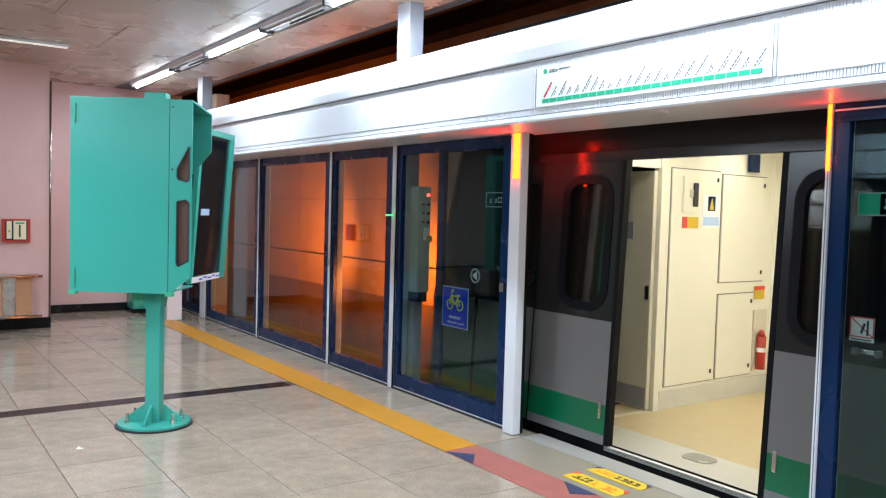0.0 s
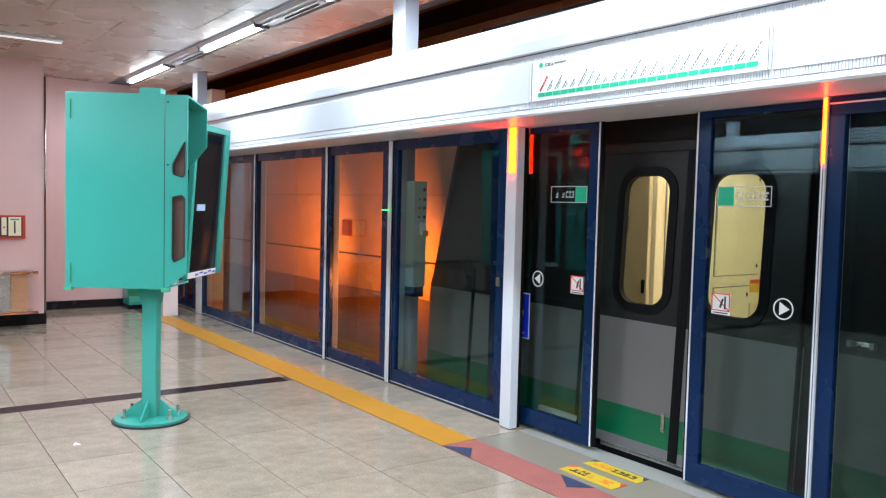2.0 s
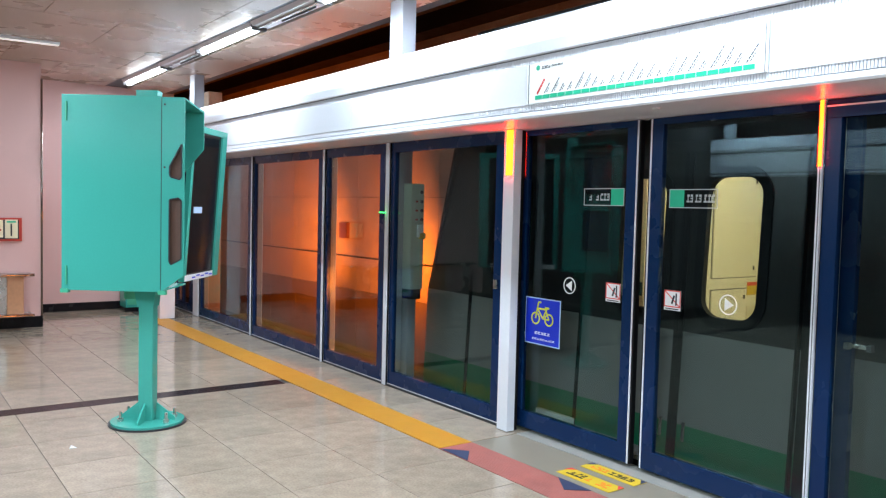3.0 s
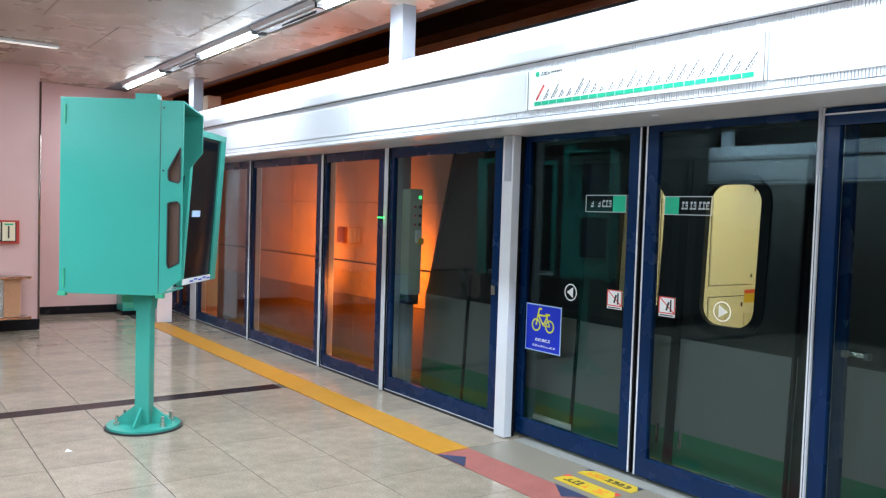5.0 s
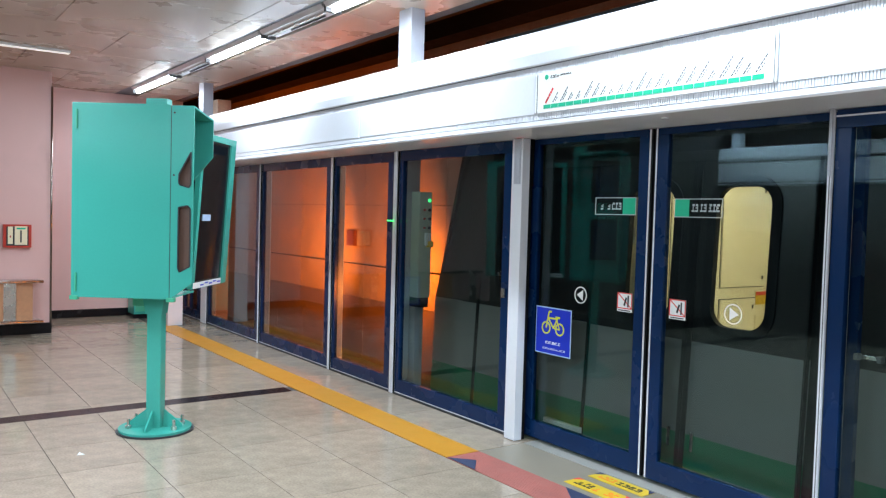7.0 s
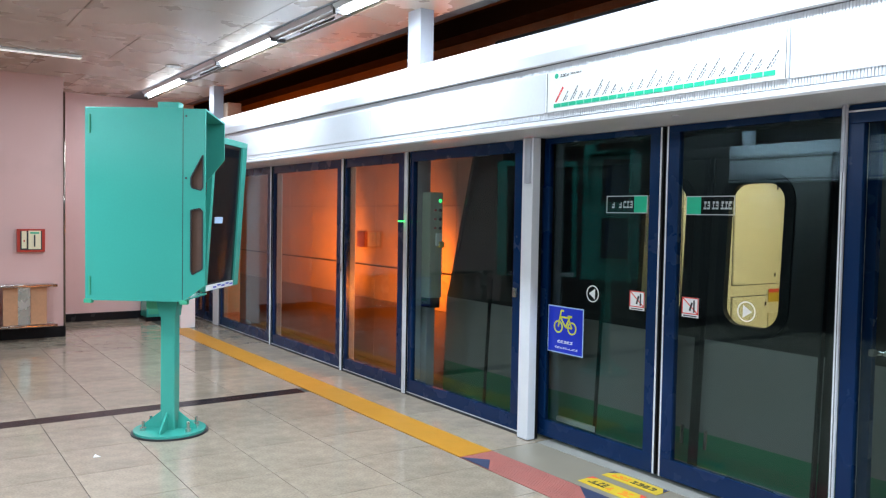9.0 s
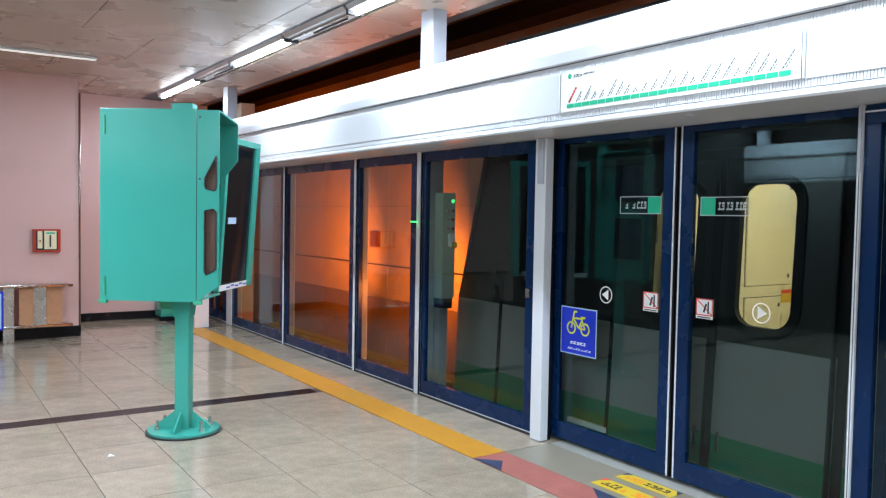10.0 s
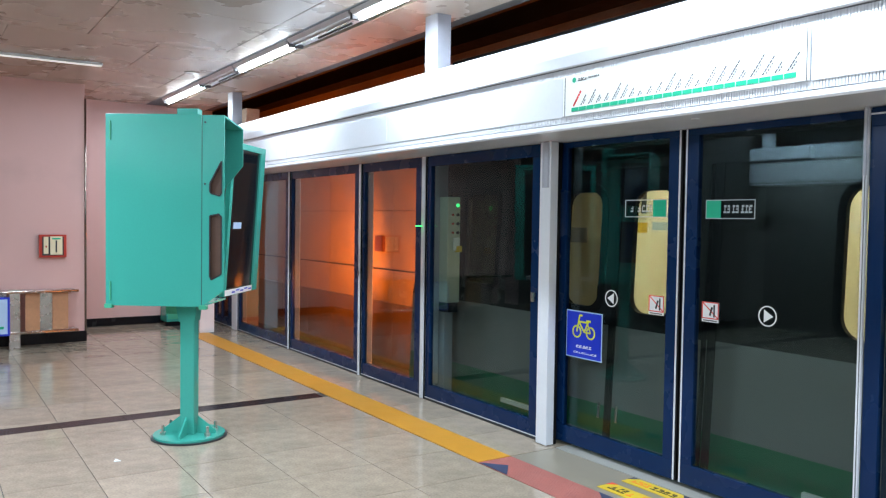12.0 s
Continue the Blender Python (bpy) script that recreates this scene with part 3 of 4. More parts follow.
def bar_between(bm, p, q, t, x, deep=0.002):
    (ya, za), (yb, zb) = p, q
    d = Vector((yb - ya, zb - za)).normalized() * (t / 2)
    prism(bm, [(ya - d.y, za + d.x), (ya + d.y, za - d.x), (yb + d.y, zb - d.x), (yb - d.y, zb + d.x)], "x", x, x - deep)
    return bm


def bicycle_sign(door, yl, yr, z0, z1):
    """A blue bicycle notice; yl is the larger y, at the sign's left as it is read."""
    x = XS
    sign = part("bicycle_sign", flat(bmesh.new(), yr, z0, yl, z1, x), PALE_BLUE, door, "blue sign with a yellow bicycle")
    part("field", flat(bmesh.new(), yr + 0.008, z0 + 0.008, yl - 0.008, z1 - 0.008, x - 0.002), BLUE_SIGN, sign)
    w, cy, cz = yl - yr, (yl + yr) / 2, z0 + (z1 - z0) * 0.56
    bm = bmesh.new()
    xx, k = x - 0.004, w * 0.80
    r = k * 0.158
    at = lambda u, v: (cy - u * k, cz + v * k)
    ring(bm, *at(-0.24, 0), r, r * 0.24, xx)
    ring(bm, *at(0.24, 0), r, r * 0.24, xx)
    for p, q, t in (((-0.24, 0), (-0.145, 0.41), 0.042), ((-0.15, 0.41), (-0.05, 0.41), 0.045), ((-0.175, 0.25), (0.14, 0.25), 0.042), ((-0.175, 0.25), (0.02, 0.01), 0.042),
                    ((0.02, 0.01), (0.16, 0.27), 0.042), ((0.02, 0.01), (0.24, 0.0), 0.034), ((0.24, 0.0), (0.14, 0.2), 0.034), ((0.09, 0.285), (0.24, 0.285), 0.05)):
        bar_between(bm, at(*p), at(*q), t * k, xx)
    part("bicycle", bm, SIGN_YELLOW, sign, "yellow bicycle symbol")
    put = lambda b, a0, b0, a1, b1: flat(b, a0, b0, a1, b1, x - 0.004)
    bm = bars(bmesh.new(), put, cy - w * 0.22, cy + w * 0.22, z0 + 0.075, z0 + 0.105, 5, 1, seed=3)
    bars(bm, put, cy - w * 0.36, cy + w * 0.36, z0 + 0.035, z0 + 0.055, 10, 1, seed=4)
    part("lettering", bm, PAPER, sign, kind="stuff")


def no_lean_sticker(door, yl, yr, z0, z1):
    x = XS
    st = part("warning_sticker", flat(bmesh.new(), yr, z0, yl, z1, x), PAPER, door, "white and red do-not-lean sticker")
    bm = bmesh.new()
    zb = z0 + (z1 - z0) * 0.16
    for a, b, c, d in ((yr, zb, yl, zb + 0.006), (yr, z1 - 0.006, yl, z1), (yr, zb, yr + 0.006, z1), (yl - 0.006, zb, yl, z1)):
        flat(bm, a, b, c, d, x - 0.002)
    bar_between(bm, (yl - 0.006, z1 - 0.006), (yr + 0.006, zb + 0.006), 0.006, x - 0.002)
    part("border", bm, RED_PRINT, st)
    bm = bmesh.new()
    w = yl - yr
    flat(bm, yr + w * 0.22, zb + 0.012, yr + w * 0.30, z1 - 0.015, x - 0.003)
    bar_between(bm, (yr + w * 0.38, z1 - 0.03), (yr + w * 0.52, zb + 0.02), w * 0.10, x - 0.003)
    flat(bm, yr + w * 0.1, z0 + 0.006, yl - w * 0.1, z0 + 0.012, x - 0.003)
    part("symbol", bm, PRINT, st)


def notice_plate(door, yl, yr, z0, z1, green_high):
    """A clear notice on the pane: a thin white outline, a green end, and its lettering as bars."""
    x, t = XS, 0.005
    bm = bmesh.new()
    for a, b, c, d in ((yr, z0, yl, z0 + t), (yr, z1 - t, yl, z1), (yr, z0 + t, yr + t, z1 - t), (yl - t, z0 + t, yl, z1 - t)):
        flat(bm, a, b, c, d, x)
    plate = part("notice_plate", bm, PLATE_PRINT, door, "clear notice with a white outline and a green end")
    g = 0.30 * (yl - yr)
    part("green_end", flat(bmesh.new(), yl - t - g if green_high else yr + t, z0 + t, yl - t if green_high else yr + t + g, z1 - t, x), GREEN_PRINT, plate)
    put = lambda b, a0, b0, a1, b1: flat(b, a0, b0, a1, b1, x)
    a0, a1 = (yr + 0.02, yl - g - 0.02) if green_high else (yr + g + 0.02, yl - 0.02)
    bm, w = bmesh.new(), a1 - a0
    for lo, hi, glyphs in ((0.0, 0.40, 3), (0.46, 0.70, 2), (0.76, 1.0, 2)):
        bars(bm, put, a0 + w * lo, a0 + w * hi, z0 + 0.034, z0 + 0.080, glyphs, 1, 1.0, seed=6 + glyphs + green_high)
    part("lettering", bm, PLATE_PRINT, plate, kind="stuff")


def arrow_sticker(door, y, z, to_high):
    x, s = XS, 1 if to_high else -1
    st = part("arrow_sticker", ring(bmesh.new(), y, z, 0.058, 0.007, x), PAPER, door, "round white arrow sticker")
    bm = prism(bmesh.new(), [(y + s * 0.036, z), (y - s * 0.022, z + 0.036), (y - s * 0.022, z - 0.036)], "x", x, x - 0.002)
    part("arrow", bm, PAPER, st)


leaf_l = sliding_leaf(3.312, 4.42, True, "sliding glass door with a blue bicycle sign")
bicycle_sign(leaf_l, 4.323, 3.962, 0.660, 0.998)
arrow_sticker(leaf_l, 3.883, 1.114, True)
no_lean_sticker(leaf_l, 3.548, 3.424, 1.044, 1.167)
notice_plate(leaf_l, 3.773, 3.421, 1.667, 1.781, False)
leaf_r = sliding_leaf(1.98, 3.263, False, "sliding glass door with a red warning sticker")
no_lean_sticker(leaf_r, 3.130, 3.010, 1.045, 1.165)
notice_plate(leaf_r, 3.121, 2.784, 1.660, 1.772, True)
arrow_sticker(leaf_r, 2.688, 1.121, False)


# ---- route map on the header ----
def route_map():
    x = HEAD_X - 0.006
    ob = thing("route_map", "long white route map board with a green line", "route map", (HEAD_X, 2.98, 2.31))
    board = part("board", boxed(HEAD_X - 0.006, 2.135, 2.288, HEAD_X + 0.0, 3.79, 2.529, 0.002), PAPER, ob)
    part("end_strip", boxed(HEAD_X - 0.008, 3.770, 2.288, HEAD_X - 0.005, 3.774, 2.529), GREY_PRINT, ob)
    part("end_strip", boxed(HEAD_X - 0.008, 2.143, 2.288, HEAD_X - 0.005, 2.147, 2.529), GREY_PRINT, ob)
    n, a, b = 23, 3.710, 2.192
    step = (a - b) / n
    for k in range(n):
        part("line_segment", flat(bmesh.new(), a - (k + 1) * step + 0.005, 2.310, a - k * step, 2.334, x), GREEN_PRINT, ob)
    rnd = random.Random(4)
    for k in range(n):
        y = a - (k + 0.25) * step
        long = rnd.choice((0.035, 0.04, 0.05, 0.06, 0.10, 0.045))
        if k in (2, 5, 6, 11, 13, 16, 17, 19, 20, 22):
            long += 0.05
        bm = bmesh.new()
        d = 0.0
        while d < long:
            e = d + rnd.uniform(0.010, 0.022)
            bar_between(bm, (y - d * 0.60, 2.344 + d * 0.80), (y - e * 0.60, 2.344 + e * 0.80), 0.0062 if k else 0.012, x)
            d = e + 0.004
        d = 0.006
        while k and d < long * 0.62:
            e = d + rnd.uniform(0.006, 0.014)
            bar_between(bm, (y - 0.017 - d * 0.60, 2.344 + d * 0.80), (y - 0.017 - e * 0.60, 2.344 + e * 0.80), 0.0046, x)
            d = e + 0.005
        if k == 0:
            for d in (0.01, 0.03, 0.05, 0.07, 0.09):
                bar_between(bm, (y - d * 0.60, 2.344 + d * 0.80), (y - (d + 0.017) * 0.60, 2.344 + (d + 0.017) * 0.80), 0.014, x)
        part("station_name", bm, RED_PRINT if k == 0 else MAP_PRINT, ob, kind="stuff")
    part("emblem", disc(bmesh.new(), 3.690, 2.503, 0.016, x), GREEN_PRINT, ob)
    put = lambda q, a0, b0, a1, b1: flat(q, a0, b0, a1, b1, x)
    bm = bars(bmesh.new(), put, 3.585, 3.660, 2.492, 2.514, 4, 1, 0.8, 2)
    bars(bm, put, 3.475, 3.575, 2.499, 2.510, 6, 1, 0.8, 3)
    part("title", bm, GREY_PRINT, ob, kind="stuff")


route_map()

# ---- train ----
CENTRE = 3.15
train = thing("train", "grey and green subway train with cream cabin, doors closing", "train", (4.15, CENTRE, 0.0))
BAND, GREEN_TOP, DOOR_TOP, LOW, HIGH = 0.893, 0.314, 2.03, -0.35, 2.95


def body_strip(name, y0, y1):
    """A stretch of the car's side, in its three colours."""
    part(name, boxed(0, y0, 0.03, 0.05, y1, GREEN_TOP), TRAIN_GREEN, train, "dark green lower side", local=True)
    part(name, boxed(0, y0, GREEN_TOP, 0.05, y1, BAND), TRAIN_GREY, train, "light grey side", local=True)
    part(name, boxed(0, y0, BAND, 0.05, y1, HIGH), TRAIN_DARK, train, "dark grey upper side", local=True)


def body_window(y0, y1, hole):
    part("side_panel", boxed(0, y0, 0.03, 0.05, y1, GREEN_TOP), TRAIN_GREEN, train, "dark green lower side", local=True)
    part("side_panel", boxed(0, y0, GREEN_TOP, 0.05, y1, BAND), TRAIN_GREY, train, "light grey side", local=True)
    wall = part("window_panel", holed(bmesh.new(), y0, y1, BAND, 2.2, hole, 0, 0.05), TRAIN_DARK, train, "dark grey upper side", local=True)
    part("side_panel", boxed(0, y0, 2.2, 0.05, y1, HIGH), TRAIN_DARK, train, "dark grey upper side", local=True)
    a, b, c, d, r = hole
    part("window_seal", hoop(bmesh.new(), hole, 0.036, 0.012, -0.006, 0.03), RUBBER, wall, "black rubber window seal", local=True)
    p = part("window_pane", prism(bmesh.new(), rounded(a - 0.005, b + 0.005, c - 0.005, d + 0.005, r), "x", 0.02, 0.026), TRAIN_GLASS, wall, local=True)
    p.visible_shadow = False


body_strip("side_panel", -17.0, -5.6)
body_window(-5.6, -4.4, (-5.45, -4.55, 1.0, 1.86, 0.14))
body_window(-4.4, -3.2, (-4.25, -3.35, 1.0, 1.86, 0.14))
body_strip("side_panel", -3.2, -2.75)
body_window(-2.75, -1.45, (-2.60, -1.64, 1.0, 1.86, 0.14))
body_strip("side_panel", -1.45, -0.66)
body_strip("side_panel", 0.685, 1.35)
part("door_jamb", prism(bmesh.new(), [(0.054, 0.032), (0.10, 0.032), (0.20, 2.02), (0.153, 2.02)], "y", 0.680, 0.72), CABIN, train, "cream inner door jamb", local=True)
body_window(1.35, 2.12, (1.46, 1.94, 1.06, 1.88, 0.08))
# flat black sheet that imitates the shade of a recessed door pocket
part("door_pocket", boxed(-0.004, 0.74, 0.96, 0.0, 1.33, 1.92), RUBBER, train, "black sheet in place of the shaded pocket behind the open door", local=True)
part("door_lintel", boxed(0, -0.71, DOOR_TOP, 0.05, 0.71, HIGH), TRAIN_DARK, train, local=True)
part("door_sill_plate", boxed(-0.03, -0.71, LOW, 0.05, 0.71, 0.03), RUBBER, train, local=True)
part("door_track_cover", boxed(-0.055, -1.45, DOOR_TOP - 0.022, -0.001, 1.45, DOOR_TOP + 0.05, 0.006), TRAIN_DARK, train, local=True)
for y in (-0.822, 0.872):
    part("guide_strip", boxed(-0.005, y - 0.03, LOW, 0.0, y + 0.03, DOOR_TOP - 0.01), RUBBER, train, "black vertical guide strip", local=True)
part("guide_strip", boxed(-0.004, 2.165, LOW, 0.0, 2.205, 1.10), RUBBER, train, "black vertical guide strip", local=True)
for y0, y1, z in ((0.74, 1.26, 0.10), (-0.62, 0.62, 0.0), (-2.4, -1.5, 0.10)):
    part("step_plate", boxed(-0.03, y0, z, 0.0, y1, z + 0.035, 0.004), CABIN_SILL, train, "pale step plate", local=True)


def slope(z):
    """How far the sloping nose reaches at a height; below the band it stands upright."""
    return 3.07 - 0.275 * z if z >= BAND else 2.81


part("side_skirt", boxed(-0.005, -17.0, LOW, 0.05, 2.88, 0.03), RUBBER, train, "black lower skirt", local=True)
for z0, z1, mat in ((0.03, GREEN_TOP, TRAIN_GREEN), (GREEN_TOP, BAND, TRAIN_GREY), (BAND, HIGH, TRAIN_DARK)):
    part("cab_side", prism(bmesh.new(), [(2.12, z0), (slope(z0), z0), (slope(z1), z1), (2.12, z1)], "x", 0, 0.05), mat, train, local=True)
    part("far_side", prism(bmesh.new(), [(-17.0, z0), (slope(z0), z0), (slope(z1), z1), (-17.0, z1)], "x", 2.75, 2.80), mat, train, local=True)


def nose(z0, z1, x0, x1, out=0.0, thick=0.04):
    a, b = slope(z0) + out, slope(z1) + out
    return prism(bmesh.new(), [(a, z0), (b, z1), (b - thick, z1), (a - thick, z0)], "x", x0, x1)


front = part("nose_panel", nose(LOW, BAND, 0.05, 2.75), TRAIN_GREY, train, local=True)
part("nose_upper", nose(BAND, HIGH, 0.05, 2.75), TRAIN_DARK, train, local=True)
part("windscreen", nose(1.10, 2.05, 0.25, 2.55, 0.006, 0.01), SCREEN, train, "dark windscreen", local=True)
for x in (0.45, 2.35):
    z = 0.72
    bm = rod(bmesh.new(), (x, slope(z) - 0.01, z), (x, slope(z) + 0.035, z), 0.13, 20)
    cup = part("headlight", bm, STEEL, train, local=True)
    part("lens", rod(bmesh.new(), (x, slope(z) + 0.035, z), (x, slope(z) + 0.04, z), 0.095, 20), HEADLIGHT, cup, "glowing amber headlight", local=True)
part("roof", boxed(0.145, -17.0, HIGH, 2.80, 2.34, HIGH + 0.2, 0.05), TRAIN_DARK, train, local=True)
part("tail_wall", boxed(0.05, -17.0, LOW, 2.75, -16.95, HIGH), TRAIN_DARK, train, local=True)

# the cabin behind the doors
part("cabin_floor", boxed(0.455, -16.9, -0.02, 2.75, 1.42, 0.03), CABIN_FLOOR, train, "beige cabin floor", local=True)
part("threshold", boxed(0.05, -16.9, -0.02, 0.455, 1.42, 0.031), CABIN_SILL, train, "pale threshold plate", local=True)
part("threshold_badge", prism(bmesh.new(), rounded(0.235, 0.41, -0.02, 0.20, 0.07), "z", 0.031, 0.036), BADGE, train, local=True)
part("cabin_ceiling", boxed(0.17, -16.9, 2.28, 2.75, 2.2, 2.32), CABIN, train, local=True)
part("cabin_far_wall", boxed(2.68, -16.9, 0.03, 2.75, 2.3, 2.28), CABIN, train, local=True)
for x in (0.85, 1.95):
    part("cabin_lamp", boxed(x - 0.10, -16.0, 2.265, x + 0.10, 0.95, 2.28), CABIN_LAMP, train, "glowing ceiling strip", local=True)
BY = 1.12
part("bulkhead", boxed(1.09, BY, 0.03, 2.68, BY + 0.05, 2.28), CABIN, train, "cream bulkhead", local=True)
part("bulkhead_jamb", boxed(1.06, BY - 0.02, 0.03, 1.12, BY + 0.06, 2.10, 0.004), CABIN, train, local=True)
part("bulkhead_head", boxed(0.17, BY, 2.02, 1.09, BY + 0.05, 2.28), CABIN, train, local=True)
part("kick_plate", boxed(1.13, BY - 0.016, 0.03, 2.66, BY, 0.19, 0.004), CABIN_SILL, train, local=True)


def locker(x0, x1, z0, z1):
    d = part("locker_door", boxed(x0, BY - 0.014, z0, x1, BY - 0.001, z1, 0.003), CABIN, train, local=True)
    part("locker_joint", boxed(x0 - 0.008, BY - 0.003, z0 - 0.008, x1 + 0.008, BY, z1 + 0.008), SLOT, d, local=True)
    for z in (z0 + 0.06, z1 - 0.09):
        part("lock", boxed(x1 - 0.05, BY - 0.02, z, x1 - 0.03, BY - 0.014, z + 0.035), PRINT, d, local=True)


locker(1.20, 1.84, 0.22, 2.03)
locker(1.88, 2.53, 1.07, 2.01)
locker(1.88, 2.40, 0.22, 0.96)
part("extinguisher_niche", boxed(2.42, BY - 0.012, 0.24, 2.62, BY, 0.80), CABIN_GREY, train, local=True)
bm = rod(bmesh.new(), (2.48, BY - 0.06, 0.26), (2.48, BY - 0.06, 0.56), 0.042, 16)
rod(bm, (2.48, BY - 0.06, 0.56), (2.48, BY - 0.06, 0.62), 0.038, 16, 0.016)
ext = part("fire_extinguisher", bm, RED_BOX, train, "red fire extinguisher", local=True, smooth=True)
part("extinguisher_label", rod(bmesh.new(), (2.48, BY - 0.06, 0.42), (2.48, BY - 0.06, 0.46), 0.044, 16), PAPER, ext, local=True)


def card(x0, x1, z0, z1, mat, label="", deep=0.004, base=0.014):
    return part("notice", boxed(x0, BY - base - deep, z0, x1, BY - base, z1), mat, train, label, local=True)


phone = card(1.33, 1.56, 1.68, 1.97, CABIN, "cream intercom panel", 0.02)
part("handset", boxed(1.44, BY - 0.05, 1.72, 1.50, BY - 0.034, 1.92, 0.01), PRINT, phone, local=True)
part("handset_cradle", boxed(1.40, BY - 0.045, 1.80, 1.44, BY - 0.034, 1.86, 0.004), STEEL, phone, local=True)
c = card(1.34, 1.55, 1.54, 1.635, YELLOW, "small red and yellow notice")
part("red_field", boxed(1.34, BY - 0.02, 1.54, 1.40, BY - 0.018, 1.635), RED_PRINT, c, local=True)
c = card(1.60, 1.84, 1.545, 1.83, PAPER, "blue and white safety notice")
part("blue_field", boxed(1.615, BY - 0.020, 1.565, 1.825, BY - 0.018, 1.64), PALE_BLUE, c, local=True)
part("pictogram_field", boxed(1.67, BY - 0.020, 1.69, 1.77, BY - 0.018, 1.815), NAVY, c, local=True)
part("pictogram", prism(bmesh.new(), [(1.69, 1.70), (1.75, 1.70), (1.72, 1.80)], "y", BY - 0.022, BY - 0.020), YELLOW, c, local=True)
c = card(2.40, 2.56, 0.90, 1.02, YELLOW, "small red and yellow notice")
part("red_field", boxed(2.40, BY - 0.02, 0.985, 2.56, BY - 0.018, 1.02), RED_PRINT, c, local=True)
c = card(2.22, 2.36, 2.05, 2.26, NAVY, "small dark blue notice", 0.03)
part("grey_door", boxed(1.015, BY + 0.02, 0.04, 1.055, BY + 0.86, 2.0, 0.004), CABIN_GREY, train, "grey cab door, swung open", local=True)
part("grey_door_plate", boxed(1.010, BY + 0.22, 1.44, 1.015, BY + 0.55, 1.58), POST_GREY, train, local=True)
part("grey_door_kick", boxed(1.011, BY + 0.03, 0.05, 1.015, BY + 0.85, 0.22), POST_GREY, train, local=True)
part("grey_door_handle", boxed(0.995, BY + 0.035, 0.95, 1.015, BY + 0.06, 1.06, 0.004), RUBBER, train, local=True)
part("cab_outlet", boxed(1.005, BY + 0.55, 0.58, 1.015, BY + 0.66, 0.74, 0.004), SILVER, train, local=True)
part("cab_threshold", boxed(0.05, BY, 0.031, 1.07, BY + 0.06, 0.036), CABIN_GREY, train, local=True)
part("cab_back", boxed(0.06, BY + 1.35, 0.0, 1.05, BY + 1.38, 1.0), TRAIN_DARK, train, local=True)
part("seat_bench", boxed(2.25, -8.0, 0.10, 2.68, -1.2, 0.45, 0.03), TRAIN_GREEN, train, local=True)


def train_leaf(side):
    """One leaf of the train's door, outside the car; side +1 lies towards the nose."""
    s = side
    w = 0.775 if side < 0 else 0.83
    y = lambda a: s * a
    span = lambda a, b: (min(s * a, s * b), max(s * a, s * b))
    ob = new("train_door_leaf")
    ob.parent = train
    tagged(ob, "dark grey sliding train door with a rounded window")
    x0, x1 = -0.042, -0.008
    a, b = span(0.035, w)
    ha, hb = span(0.148, 0.532)
    hole = (ha, hb, 1.0, 1.86, 0.12)
    part("upper_skin", holed(bmesh.new(), a, b, BAND, DOOR_TOP - 0.01, hole, x0, x1), TRAIN_DARK, ob, local=True)
    part("grey_skin", boxed(x0, a, GREEN_TOP, x1, b, BAND), TRAIN_GREY, ob, local=True)
    part("green_skin", boxed(x0, a, 0.105, x1, b, GREEN_TOP), TRAIN_GREEN, ob, local=True)
    part("foot_skin", boxed(x0, a, 0.04, x1, b, 0.105), TRAIN_GREY, ob, local=True)
    part("window_seal", hoop(bmesh.new(), hole, 0.054, 0.008, x0 - 0.010, x1), RUBBER, ob, "black rubber window seal", local=True)
    p = part("window_pane", prism(bmesh.new(), rounded(ha, hb, 1.0, 1.86, 0.12), "x", x0 + 0.012, x0 + 0.018), TRAIN_GLASS, ob, local=True)
    p.visible_shadow = False
    e0, e1 = span(0.0, 0.035)
    part("edge_rubber", boxed(x0 - 0.006, e0, 0.04, x1 + 0.02, e1, DOOR_TOP - 0.01, 0.004), RUBBER, ob, "black rubber door edge", local=True)
    e0, e1 = span(w, w + 0.012)
    part("back_edge", boxed(x0 - 0.002, e0, 0.04, x1, e1, DOOR_TOP - 0.01), RUBBER, ob, local=True)
    g0, g1 = span(0.075, 0.10)
    part("finger_grip", boxed(x0 - 0.008, g0, 0.215, x0, g1, 0.335, 0.004), STEEL, ob, local=True)
    return ob


tleaf_l, tleaf_r = train_leaf(1), train_leaf(-1)


# the car's side and its doors lean inwards towards the roof
LEAN = 0.049
for ob in train.children_recursive:
    if ob.type == "MESH" and max(v.co.x for v in ob.data.vertices) < 0.08:
        for v in ob.data.vertices:
            v.co.x += LEAN * v.co.z


# ---- monitor cabinet on its stand ----
def outline_trim(bm, points, t, v0, v1):
    """A thin edging along a closed outline of (u, z)."""
    n = len(points)
    for k in range(n):
        (ua, za), (ub, zb) = points[k], points[(k + 1) % n]
        d = Vector((ub - ua, zb - za)).normalized() * (t / 2)
        prism(bm, [(ua - d.y, za + d.x), (ua + d.y, za - d.x), (ub + d.y, zb - d.x), (ub - d.y, zb + d.x)], "y", v0, v1)
    return bm


